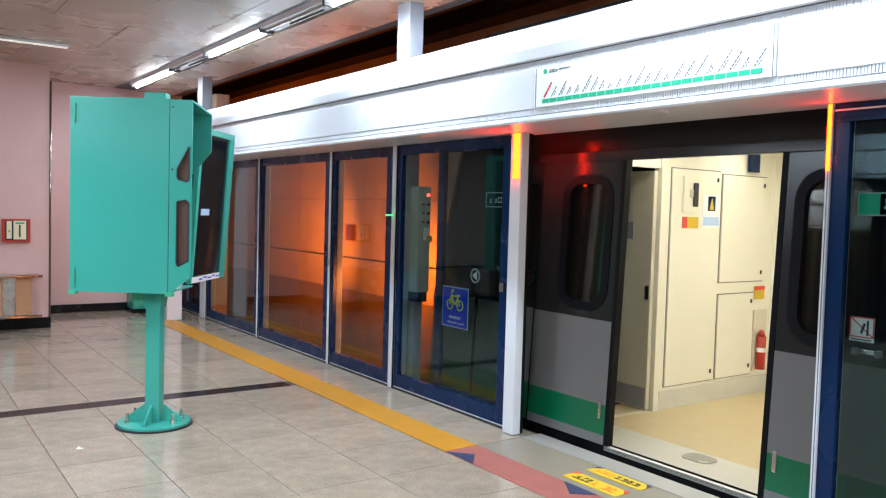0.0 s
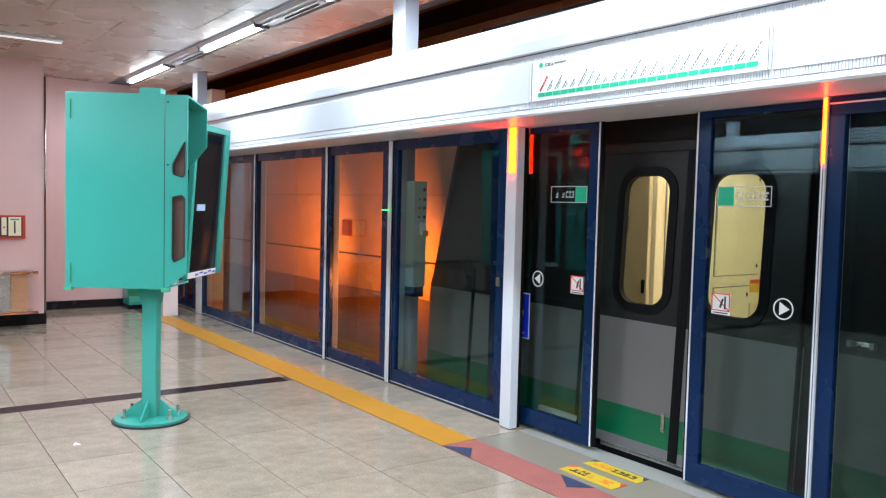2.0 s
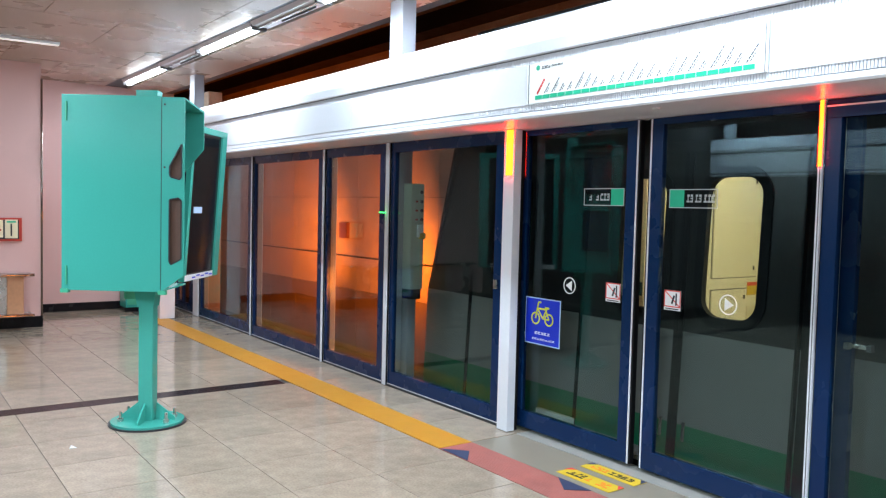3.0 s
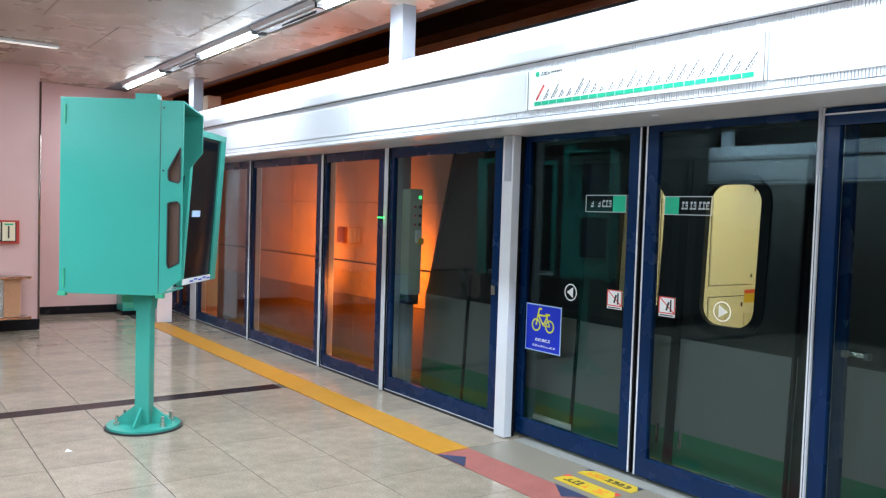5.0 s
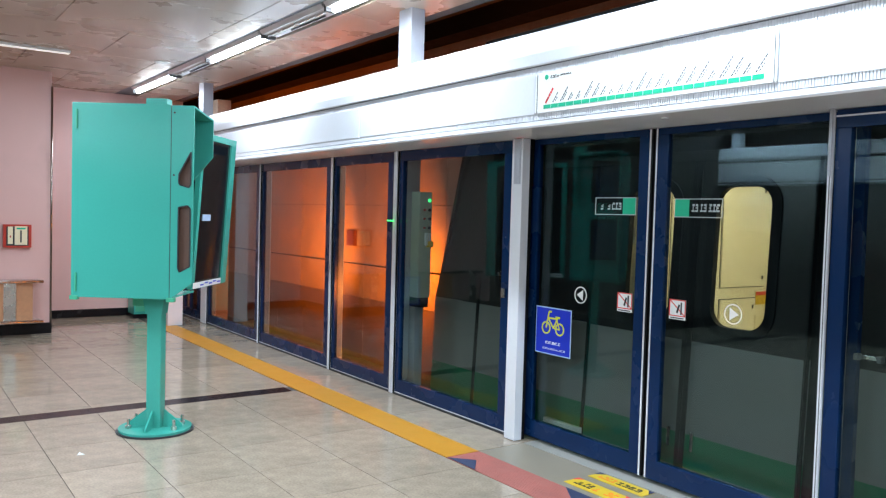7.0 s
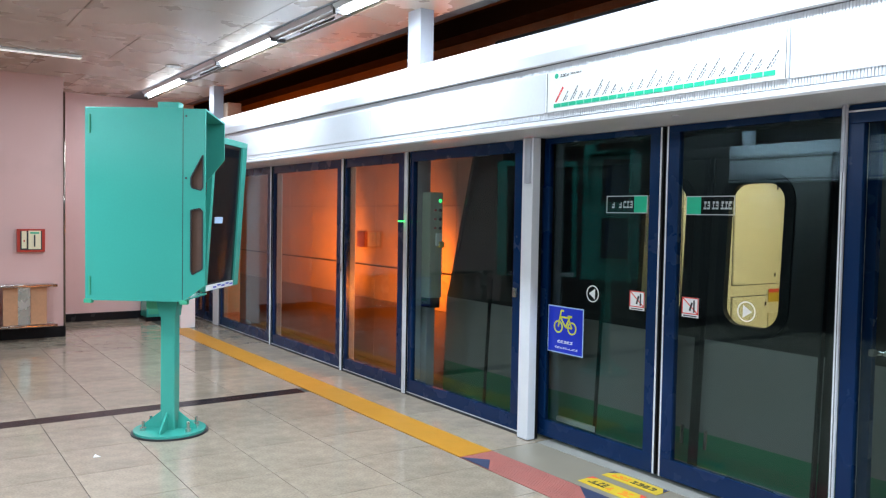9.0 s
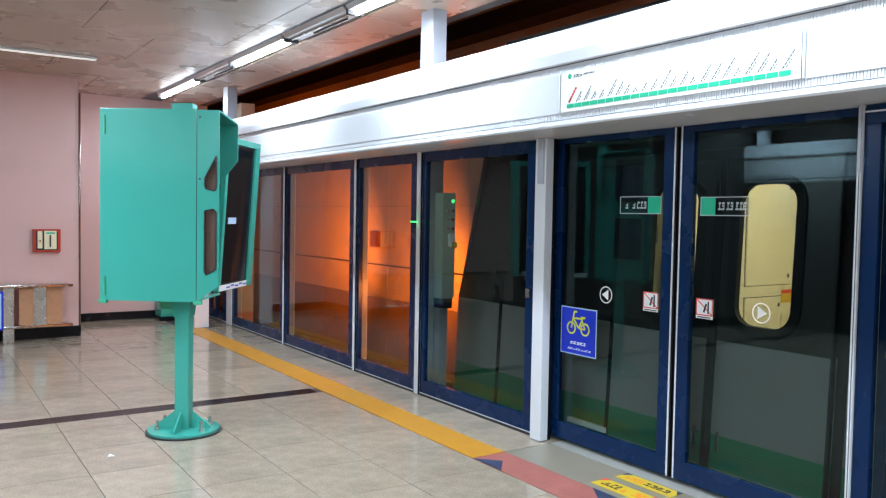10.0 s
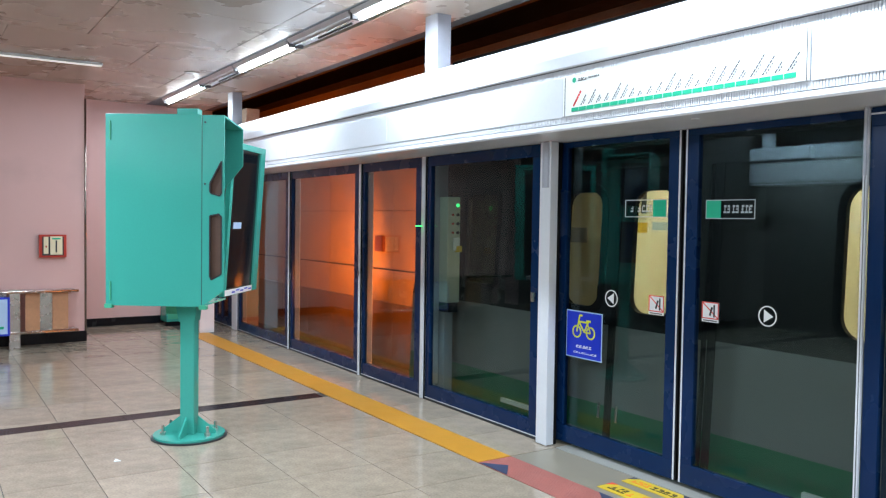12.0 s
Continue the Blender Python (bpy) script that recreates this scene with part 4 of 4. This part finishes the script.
def monitor_cabinet():
    """Built about its post: u runs along the service door, v away from it."""
    ob = thing("monitor_cabinet", "mint green steel monitor cabinet on a floor stand", "cabinet", (1.685, 5.935, 0))
    ob.rotation_euler = (0, 0, radians(-36))
    put = lambda name, bm, mat, label="", under=None, smooth=False: part(name, bm, mat, under or ob, label, local=True, smooth=smooth)
    put("base_plate", rod(bmesh.new(), (0, 0, 0.002), (0, 0, 0.028), 0.256, 44), TEAL)
    put("base_gasket", rod(bmesh.new(), (0, 0, 0.0), (0, 0, 0.012), 0.272, 44), PRINT)
    put("post", boxed(-0.052, -0.052, 0.02, 0.052, 0.052, 1.006, 0.010), TEAL, "square mint green post")
    put("post_collar", prism(bmesh.new(), [(-0.085, 0.996), (0.075, 0.996), (0.058, 0.86), (-0.058, 0.86)], "y", -0.06, 0.06), TEAL)
    put("side_bracket", boxed(-0.20, 0.05, 0.90, -0.09, 0.16, 0.996, 0.006), TEAL_EDGE)
    for k in range(4):
        a = radians(90 * k)
        d, t = Vector((math.cos(a), math.sin(a), 0)), Vector((-math.sin(a), math.cos(a), 0))
        bm = bmesh.new()
        up = Vector((0, 0, 1))
        p = [d * 0.06 + up * 0.028, d * 0.20 + up * 0.028, d * 0.20 + up * 0.050, d * 0.065 + up * 0.155]
        f, g = [bm.verts.new(q + t * 0.006) for q in p], [bm.verts.new(q - t * 0.006) for q in p]
        bm.faces.new(f), bm.faces.new(g[::-1])
        for i in range(4):
            bm.faces.new((f[i], g[i], g[(i + 1) % 4], f[(i + 1) % 4]))
        bmesh.ops.recalc_face_normals(bm, faces=bm.faces)
        put("gusset", bm, TEAL)
        q = Vector(((0.172, 0.165, -0.165, -0.172)[k], (0.075, -0.085, -0.085, 0.075)[k], 0))
        bm = rod(bmesh.new(), (q.x, q.y, 0.028), (q.x, q.y, 0.098), 0.011, 10)
        rod(bm, (q.x, q.y, 0.028), (q.x, q.y, 0.050), 0.022, 6)
        put("bolt", bm, STEEL, "steel anchor bolt")
    v0, v1, z0, z1 = -0.26, 0.26, 0.996, 2.341
    ul, us, ur = -0.505, 0.187, 0.342
    put("case", boxed(ul + 0.012, v0 + 0.004, z0, 0.06, v1, z1, 0.010), TEAL)
    put("case_floor", boxed(0.06, v0 + 0.004, z0, us, v1, z0 + 0.012), TEAL)
    put("service_door", boxed(ul, v0 - 0.012, z0 - 0.002, us - 0.004, v0 + 0.003, z1 + 0.006, 0.005), TEAL, "flat mint green service door")
    for z in (1.036, 2.166):
        put("hinge", rod(bmesh.new(), (ul + 0.035, v0 - 0.016, z), (ul + 0.035, v0 - 0.016, z + 0.13), 0.007, 8), TEAL_EDGE)
    for u in (ul - 0.006, us - 0.02):
        put("corner_foot", boxed(u, v0 - 0.022, z0 - 0.020, u + 0.055, v0 + 0.02, z0 + 0.010, 0.004), TEAL_EDGE)
    for u, z in ((us + 0.020, z1 - 0.05), (us + 0.020, 1.861)):
        put("screw", rod(bmesh.new(), (u, v0 - 0.010, z), (u, v0 - 0.014, z), 0.007, 10), PRINT)
    put("door_gap", boxed(us - 0.006, v0 - 0.0105, z0, us - 0.001, v0 - 0.002, z1), PRINT)
    # side plate of the hood, with a slanting opening above a tall one
    ua, ub = us + 0.055, ur - 0.018
    low = [(ua + 0.012, 1.188), (ub, 1.228), (ub, 1.631), (ub - 0.02, 1.651), (ua, 1.638), (ua, 1.216)]
    high = [(ua + 0.008, 1.794), (ub - 0.012, 1.778), (ub, 1.796), (ub, 2.021), (ua, 1.866), (ua, 1.811)]
    bm = bmesh.new()
    for p in ([(us, z0), (ur, z0 + 0.115), (ur, 1.216), (ub, 1.228), (ua + 0.012, 1.188), (us, 1.176)],
              [(us, 1.176), (ua + 0.012, 1.188), (ua, 1.216), (ua, 1.638), (us, 1.638)],
              [(ub, 1.228), (ur, 1.216), (ur, 1.666), (ub - 0.02, 1.651), (ub, 1.631)],
              [(us, 1.638), (ua, 1.638), (ub - 0.02, 1.651), (ur, 1.666), (ur, 1.766), (ub - 0.012, 1.778), (ua + 0.008, 1.794), (us, 1.796)],
              [(us, 1.796), (ua + 0.008, 1.794), (ua, 1.811), (ua, 1.866), (us, 1.866)],
              [(ub - 0.012, 1.778), (ur, 1.766), (ur, 2.026), (ub, 2.021), (ub, 1.796)],
              [(us, 1.866), (ua, 1.866), (ub, 2.021), (ur, 2.026), (ur, z1), (us, z1)]):
        prism(bm, p, "y", v0 - 0.010, v0 + 0.004)
    put("hood_side", bm, TEAL, "hood side plate with two openings")
    for p in (low, high):
        put("opening_edging", outline_trim(bmesh.new(), p, 0.009, v0 - 0.015, v0 - 0.008), PRINT, "black rubber edging")
    put("hood_roof", prism(bmesh.new(), [(v0, z1 - 0.012), (v0, z1), (v1 - 0.08, z1 - 0.045), (v1 - 0.08, z1 - 0.057)], "x", 0.05, ur), TEAL)
    put("hood_cheek", prism(bmesh.new(), [(0.06, 1.746), (us, 1.826), (ur, 2.016), (ur, z1 - 0.05), (0.06, z1 - 0.05)], "y", v1 - 0.092, v1 - 0.08), TEAL, "far cheek of the hood")
    # made-up sheet, coloured like the orange-lit view through the openings
    put("inner_lining", boxed(us + 0.03, v0 + 0.012, 1.156, ur - 0.012, v0 + 0.020, 2.026), BROWN_BACKING, "brown sheet in place of the view through the openings")
    put("inner_back", boxed(0.055, v0 + 0.02, z0 + 0.02, 0.065, v1 - 0.09, z1 - 0.06), TEAL, "mint green panel round the monitors")
    for za, zb in ((1.215, 1.64), (1.81, 2.25)):
        screen = put("monitor", boxed(0.066, v0 + 0.022, za, 0.10, 0.055, zb, 0.012), RUBBER, "black framed monitor")
        put("monitor_glass", boxed(0.100, v0 + 0.040, za + 0.03, 0.103, 0.015, zb - 0.03), SCREEN_BLUE, "dark blue glass", screen)
    put("cable_box", boxed(-0.16, 0.16, z1 - 0.01, 0.0, 0.26, z1 + 0.105, 0.006), TEAL)
    # framed glass front, swung right open on the far side
    m = Matrix.Translation((0.135, v1 + 0.04, 1.011)) @ Matrix.Rotation(radians(85.8), 4, "Z") @ Matrix.Rotation(radians(3.8), 4, "X")
    w, h, f, d = 0.730, 1.210, 0.050, 0.040

    def placed(bm):
        bmesh.ops.transform(bm, matrix=m, verts=bm.verts)
        return bm
    bm = bmesh.new()
    for a, b, c, e in ((0, 0, w, f * 0.5), (0, h - f, w, h), (0, f * 0.5, f, h - f), (w - f * 2, f * 0.5, w, h - f)):
        box(bm, a, -d / 2, b, c, d / 2, e, 0.004)
    door = put("glass_front", placed(bm), TEAL, "open glass front in a mint green frame")
    put("screen", placed(boxed(f, -0.004, f * 0.5, w - f * 2, 0.006, h - f)), SCREEN, "dark glass", door)
    put("label_strip", placed(boxed(0.02, -d / 2 - 0.003, 0.004, w - 0.13, -d / 2, 0.050)), PAPER, "white label strip", door)
    bm = bmesh.new()
    for k in range(5):
        box(bm, 0.16 + k * 0.09, -d / 2 - 0.005, 0.018 + 0.010 * (k % 2), 0.225 + k * 0.09, -d / 2 - 0.003, 0.030 + 0.010 * (k % 2))
    put("label_print", placed(bm), BLUE_SIGN, "", door)
    put("tag", placed(boxed(0.14, -0.010, 0.53, 0.30, -0.004, 0.58)), PALE_BLUE, "", door)
    return ob


cabinet = monitor_cabinet()

# ---- small things along the end walls ----
fire = thing("alarm_box", "red framed alarm box with cream buttons on the wall", "alarm box", (1.430, 11.120, 1.240))
part("case", boxed(1.275, 11.075, 1.095, 1.588, 11.138, 1.382, 0.006), RED_BOX, fire)
part("recess", boxed(1.310, 11.071, 1.120, 1.555, 11.076, 1.355), PRINT, fire)
part("panel", boxed(1.325, 11.064, 1.140, 1.380, 11.072, 1.355, 0.004), CREAM, fire)
part("panel", boxed(1.400, 11.064, 1.130, 1.540, 11.072, 1.360, 0.004), CREAM, fire)
part("handset", boxed(1.460, 11.055, 1.160, 1.477, 11.065, 1.310, 0.003), PRINT, fire)
part("label_print", boxed(1.420, 11.062, 1.322, 1.520, 11.065, 1.342), GREEN_PRINT, fire)
part("button", boxed(1.345, 11.056, 1.220, 1.360, 11.065, 1.245, 0.003), RED_BOX, fire)

rack = thing("metal_bench", "steel framed bench with wooden back panels along the wall", "bench", (0.9, 10.940, 0))
for z in (0.69, 0.195):
    bm = rod(bmesh.new(), (-0.8, 10.830, z), (1.69, 10.830, z), 0.018, 12)
    part("rail", bm, STEEL, rack, smooth=True)
    part("shelf", boxed(-0.8, 10.840, z - 0.01, 1.67, 11.100, z + 0.012, 0.004), STEEL, rack)
for x in (-0.6, 0.24, 0.98):
    part("leg", boxed(x - 0.06, 10.820, 0.0, x + 0.06, 10.860, 0.72, 0.006), STEEL, rack)
for x0, x1 in ((1.10, 1.26), (1.40, 1.58), (0.55, 0.80), (-0.2, 0.1)):
    part("back_panel", boxed(x0, 10.890, 0.21, x1, 10.910, 0.685, 0.004), WOOD, rack, "warm brown wooden panel")
for x0, x1 in ((1.262, 1.395), (0.82, 0.90)):
    part("metal_panel", boxed(x0, 10.892, 0.21, x1, 10.908, 0.685), STEEL, rack)
sign = thing("notice_board", "small pale blue notice board with a blue border", "sign", (0.72, 10.800, 0.2))
part("border", boxed(0.52, 10.785, 0.175, 0.925, 10.805, 0.64, 0.006), BLUE_SIGN, sign)
part("face", boxed(0.545, 10.780, 0.20, 0.900, 10.786, 0.615), PALE_BLUE, sign)
part("print", boxed(0.60, 10.777, 0.26, 0.86, 10.781, 0.29), GREEN_PRINT, sign)

locker_g = thing("floor_cabinet", "mint green floor cabinet by the end wall", "cabinet", (3.3, 12.35, 0))
part("body", boxed(3.10, 12.15, 0.06, 3.50, 12.50, 0.95, 0.008), TEAL, locker_g)
part("door", boxed(3.12, 12.138, 0.10, 3.48, 12.15, 0.92, 0.004), TEAL_EDGE, locker_g)
part("plinth", boxed(3.08, 12.13, 0, 3.52, 12.52, 0.06), SKIRT, locker_g)

# ---- control box behind the glass ----
ctrl = thing("control_box", "grey-green door control box on a post behind the glass", "control box", (4.03, 6.04, -0.02))
part("case", boxed(3.963, 5.93, 0.89, 4.100, 6.14, 1.84, 0.008), CONTROL, ctrl)
part("post", boxed(3.975, 5.98, -0.02, 4.065, 6.13, 0.80, 0.004), POST_GREY, ctrl, "pale metal post")
part("back_post", boxed(3.97, 6.15, -0.02, 4.11, 6.25, 2.75, 0.004), POST_GREY, ctrl, "pale upright behind the box")
part("key_holder", boxed(4.022, 5.905, 1.36, 4.085, 5.93, 1.475, 0.012), PAPER, ctrl, "white tag with a yellow foot")
part("tag_foot", boxed(4.045, 5.900, 1.345, 4.105, 5.93, 1.40, 0.006), YELLOW, ctrl)
for z in (1.68, 1.60, 1.52):
    part("button", rod(bmesh.new(), (4.07, 5.93, z), (4.07, 5.915, z), 0.014, 12), PRINT, ctrl)
    part("button", rod(bmesh.new(), (4.015, 5.93, z), (4.015, 5.915, z), 0.010, 12), RED_BOX, ctrl)
part("top_vent", boxed(3.99, 5.95, 0.80, 4.095, 6.14, 0.90), PRINT, ctrl)


def indicator():
    """A signal lamp whose red, dark or green face is turned forward in place of switching."""
    ob = new("signal_lamp")
    ob.parent = ctrl
    tagged(ob, "round red and green signal lamp")
    for k, mat in enumerate((RED_LED, PRINT, GREEN_LED)):
        a = radians(90 * k)
        d = Vector((math.sin(a), -math.cos(a), 0))
        part("face", rod(bmesh.new(), d * 0.004, d * 0.020, 0.017, 14), mat, ob, local=True)
    return ob


signal = indicator()
small = thing("exit_indicator", "small green glowing indicator on the screen post", "indicator", (3.80, 6.16, 1.57))
part("lamp", boxed(3.79, 6.12, 1.570, 3.815, 6.20, 1.581, 0.002), GREEN_LED, small)


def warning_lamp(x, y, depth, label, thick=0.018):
    """A warning bar at the door: a grey back and an amber face, turned round in place of blinking."""
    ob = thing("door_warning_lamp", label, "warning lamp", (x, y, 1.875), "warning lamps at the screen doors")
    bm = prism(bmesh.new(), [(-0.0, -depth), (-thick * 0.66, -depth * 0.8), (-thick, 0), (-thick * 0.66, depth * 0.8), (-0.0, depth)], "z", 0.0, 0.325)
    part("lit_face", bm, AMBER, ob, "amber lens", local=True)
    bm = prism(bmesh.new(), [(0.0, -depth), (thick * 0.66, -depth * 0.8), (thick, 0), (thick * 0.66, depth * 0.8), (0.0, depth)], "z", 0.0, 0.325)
    part("grey_face", bm, COVER, ob, "grey back in place of the unlit lens", local=True)
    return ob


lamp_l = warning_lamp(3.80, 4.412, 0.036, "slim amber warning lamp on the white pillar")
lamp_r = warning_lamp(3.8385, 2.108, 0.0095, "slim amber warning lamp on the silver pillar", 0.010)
# added amber bar behind the pillar, for a glow on doors and train, in a black channel
inner = thing("door_warning_lamp", "added amber bar behind the white pillar, for a glow on doors and train", "warning lamp", (3.912, 4.412, 1.875), "warning lamps at the screen doors")
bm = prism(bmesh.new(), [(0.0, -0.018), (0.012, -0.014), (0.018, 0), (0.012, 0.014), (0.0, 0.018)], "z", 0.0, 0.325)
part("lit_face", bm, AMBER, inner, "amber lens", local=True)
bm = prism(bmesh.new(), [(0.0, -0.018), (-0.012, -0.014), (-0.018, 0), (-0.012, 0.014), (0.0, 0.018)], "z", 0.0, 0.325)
part("grey_face", bm, COVER, inner, "grey back in place of the unlit lens", local=True)
# black sheets that keep the added bar's glow from leaking out
part("lamp_backing", boxed(3.873, 4.386, 1.865, 3.892, 4.438, 2.204), RUBBER, pillar)
for z in (1.862, 2.2005):
    part("lamp_cap", boxed(3.892, 4.386, z, 3.931, 4.438, z + 0.004), RUBBER, pillar)
for y in (4.386, 4.432):
    part("lamp_channel", boxed(3.892, y, 1.865, 3.931, y + 0.006, 2.20), RUBBER, pillar)

# flat white triangle that stands in for a reflection on the floor
scrap = solid("paper_scrap", prism(bmesh.new(), [(1.08, 5.55), (1.125, 5.54), (1.105, 5.61)], "z", 0.001, 0.003), PAPER, "small white triangle in place of a reflection on the floor", "paper scrap")

# ---- floor pieces ----
T, JY = 0.57, 4.65
shared = {}


def tile(x0, y0, x1, y1, mat, name, parent=floor_slab, z=0.0):
    w, d = round(x1 - x0, 3), round(y1 - y0, 3)
    key = (w, d, mat.name)
    if key not in shared:
        shared[key] = mesh_of(name, boxed(-w / 2, -d / 2, -0.006, w / 2, d / 2, 0.0, 0.0012), mat)
    ob = new(name, shared[key])
    ob.location = ((x0 + x1) / 2, (y0 + y1) / 2, z)
    ob.parent = parent
    return ob


band = (6.64, 6.83)
far_tiles = bmesh.new()
g = 0.0024
rows_y = []
y = JY
while y < END:
    rows_y.append((y, min(y + T, END)))
    y += T
y = JY
while y > NEAR:
    rows_y.append((max(y - T, NEAR), y))
    y -= T
cut_rows = []
for a, b in rows_y:
    if a < band[0] < b:
        cut_rows.append((a, band[0]))
        a = band[0]
    if a < band[1] < b or a == band[0]:
        if b > band[1]:
            cut_rows.append((band[1], b))
        continue
    cut_rows.append((a, b))
edges_x = [3.150, 2.526, 1.96, 1.43, 0.915]
while edges_x[-1] > -3.9:
    edges_x.append(edges_x[-1] - 0.505)
cols_x = [(c, d) for d, c in zip(edges_x, edges_x[1:])]
for a, b in cut_rows:
    for c, d in cols_x:
        if d - c < 0.01 or b - a < 0.01:
            continue
        if c > -1.6 and b > 2.4:
            tile(c + g, a + g, d - g, b - g, TILE, "tile")
        else:
            box(far_tiles, c + g, a + g, -0.006, d - g, b - g, 0.0)
part("tile_field", far_tiles, TILE, floor_slab, local=True, kind="stuff")
y = 4.31
while y < END:
    tile(3.437, y + g, 3.988, min(y + T, END) - g, TILE, "tile")
    y += T
x = 3.10
while x > -4.0:
    tile(max(x - T, -4.0) + 0.001, band[0] + 0.001, x - 0.001, band[1] - 0.001, BLACK_STONE, "band_tile")
    x -= T

tactile = thing("tactile_strip", "yellow tactile strip along the screen", "tactile strip", (3.293, 7.8, 0), kind="structure")
y = 4.305
while y < 11.2:
    ob = tile(3.154, y, 3.433, y + 0.2785, YELLOW_TILE, "tactile_tile", z=0.003)
    ob.parent = tactile
    ob.location -= tactile.location
    y += 0.279
red = thing("red_strip", "red ribbed strip before the sliding doors", "floor strip", (3.293, 2, 0), kind="structure")
part("base", boxed(3.154, -3.0, -0.006, 3.433, 4.303, 0.0), RED_TILE, red)
bm = bmesh.new()
x = 3.165
while x < 3.425:
    box(bm, x, -3.0, 0.0, x + 0.009, 4.30, 0.0015)
    x += 0.0175
part("ribs", bm, RED_TILE, red, kind="stuff")
solid("grey_floor_strip", boxed(3.437, NEAR, -0.006, 3.838, 4.303, 0.0), GREY_STONE, "grey stone strip before the doors", "floor strip", kind="structure")
bm = boxed(3.154, NEAR, -0.006, 3.433, -3.0, 0.0)
solid("grey_floor_strip", bm, GREY_STONE, "grey stone strip beside the doors", "floor strip", kind="structure")


def mark(points):
    ob = solid("floor_arrow", prism(bmesh.new(), points, "z", 0.003, 0.005), NAVY_TILE, "navy blue arrow mark on the red strip", "floor mark", "arrow marks on the floor")
    return ob


mark([(3.156, 4.285), (3.285, 4.14), (3.156, 3.99)])
mark([(3.430, 3.440), (3.305, 3.262), (3.431, 3.165)])


def floor_sign(x0, x1, y0, y1, tip, first, second, seed):
    ob = thing("floor_sign", "yellow floor sticker with black and red lettering", "floor sign", ((x0 + x1) / 2, (y0 + y1) / 2, 0.0), "stickers before the sliding doors")
    part("field", boxed(x0, y0, 0.001, x1, y1, 0.004, 0.001), YELLOW, ob)
    for a, b in ((y1 - 0.045, y1), (y0, y0 + 0.045)):
        inner_a, inner_b = (a, b) if a > y0 + 0.1 else (b, a)
        bm = prism(bmesh.new(), [(x1 - 0.001, inner_a), (x1 - 0.001, inner_b), (x1 - 0.058, inner_b)], "z", 0.004, 0.0055)
        part("end_tip", bm, tip, ob)
    put = lambda q, a0, b0, a1, b1: box(q, min(b0, b1), min(a0, a1), 0.004, max(b0, b1), max(a0, a1), 0.0055)
    mid = y1 - 0.19
    for k, (p, q, mat) in enumerate(((y1 - 0.05, mid, first), (mid - 0.012, y0 + 0.045, second))):
        bm = bmesh.new()
        bars(bm, put, p, q, x0 + 0.034, x1 - 0.034, 4, 1, 1.0, seed + k)
        part("lettering", bm, mat, ob, kind="stuff")


floor_sign(3.705, 3.823, 3.085, 3.525, NAVY_TILE, ORANGE_PRINT, PRINT, 2)
floor_sign(3.495, 3.628, 3.090, 3.525, RED_PRINT, PRINT, ORANGE_PRINT, 5)


# ---- what moves ----
def motions():
    at = lambda ob: ob.location.copy()
    p = at(leaf_l)
    rows = ((0, 1.166), (0.3, 1.160), (0.5, 1.135), (0.75, 1.03), (1.0, 0.871), (1.5, 0.630), (2.0, 0.379), (2.5, 0.125), (2.75, 0.06), (3.0, 0.030), (3.25, 0.014), (3.6, 0.0), (12.0, 0.0))
    walk(leaf_l, [(t, pose(p.x, p.y + d, p.z)) for t, d in rows])
    q = at(leaf_r)
    rows = ((0, 1.116), (0.3, 1.105), (0.5, 1.072), (0.75, 0.98), (1.0, 0.828), (1.5, 0.593), (2.0, 0.342), (2.5, 0.126), (2.75, 0.055), (3.0, 0.025), (3.25, 0.012), (3.6, 0.0), (12.0, 0.0))
    walk(leaf_r, [(t, pose(q.x, q.y - d, q.z)) for t, d in rows])
    rows = ((0, 0.576), (0.25, 0.465), (0.5, 0.350), (0.75, 0.24), (1.0, 0.139), (1.25, 0.075), (1.5, 0.038), (1.75, 0.018), (2.0, 0.0), (12.0, 0.0))
    walk(tleaf_l, [(t, pose(0, d, 0)) for t, d in rows])
    walk(tleaf_r, [(t, pose(0, -d, 0)) for t, d in rows])
    go = ((0, 0), (5.0, 0), (9.4, 0), (9.7, 0.004), (10.0, 0.02), (10.4, 0.07), (10.7, 0.11), (11.0, 0.19), (11.2, 0.265), (11.4, 0.385), (11.6, 0.545), (11.8, 0.72), (12.0, 0.92))
    c = at(train)
    walk(train, [(t, pose(c.x, c.y + d, c.z)) for t, d in go])
    # half turns of the two-sided bars stand in for the lamps' blinking
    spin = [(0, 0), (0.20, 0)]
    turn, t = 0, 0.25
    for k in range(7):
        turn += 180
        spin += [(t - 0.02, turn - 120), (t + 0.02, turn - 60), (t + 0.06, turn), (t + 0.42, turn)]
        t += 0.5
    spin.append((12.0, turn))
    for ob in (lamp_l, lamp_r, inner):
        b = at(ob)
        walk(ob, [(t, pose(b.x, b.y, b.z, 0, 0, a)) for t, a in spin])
    b = Vector((4.072, 5.949, 1.765)) - ctrl.location
    walk(signal, [(t, pose(b.x, b.y, b.z, 0, 0, a)) for t, a in ((0, 0), (0.2, 0), (0.3, -45), (0.4, -90), (3.6, -90), (3.7, -135), (3.8, -180), (12.0, -180))])


motions()
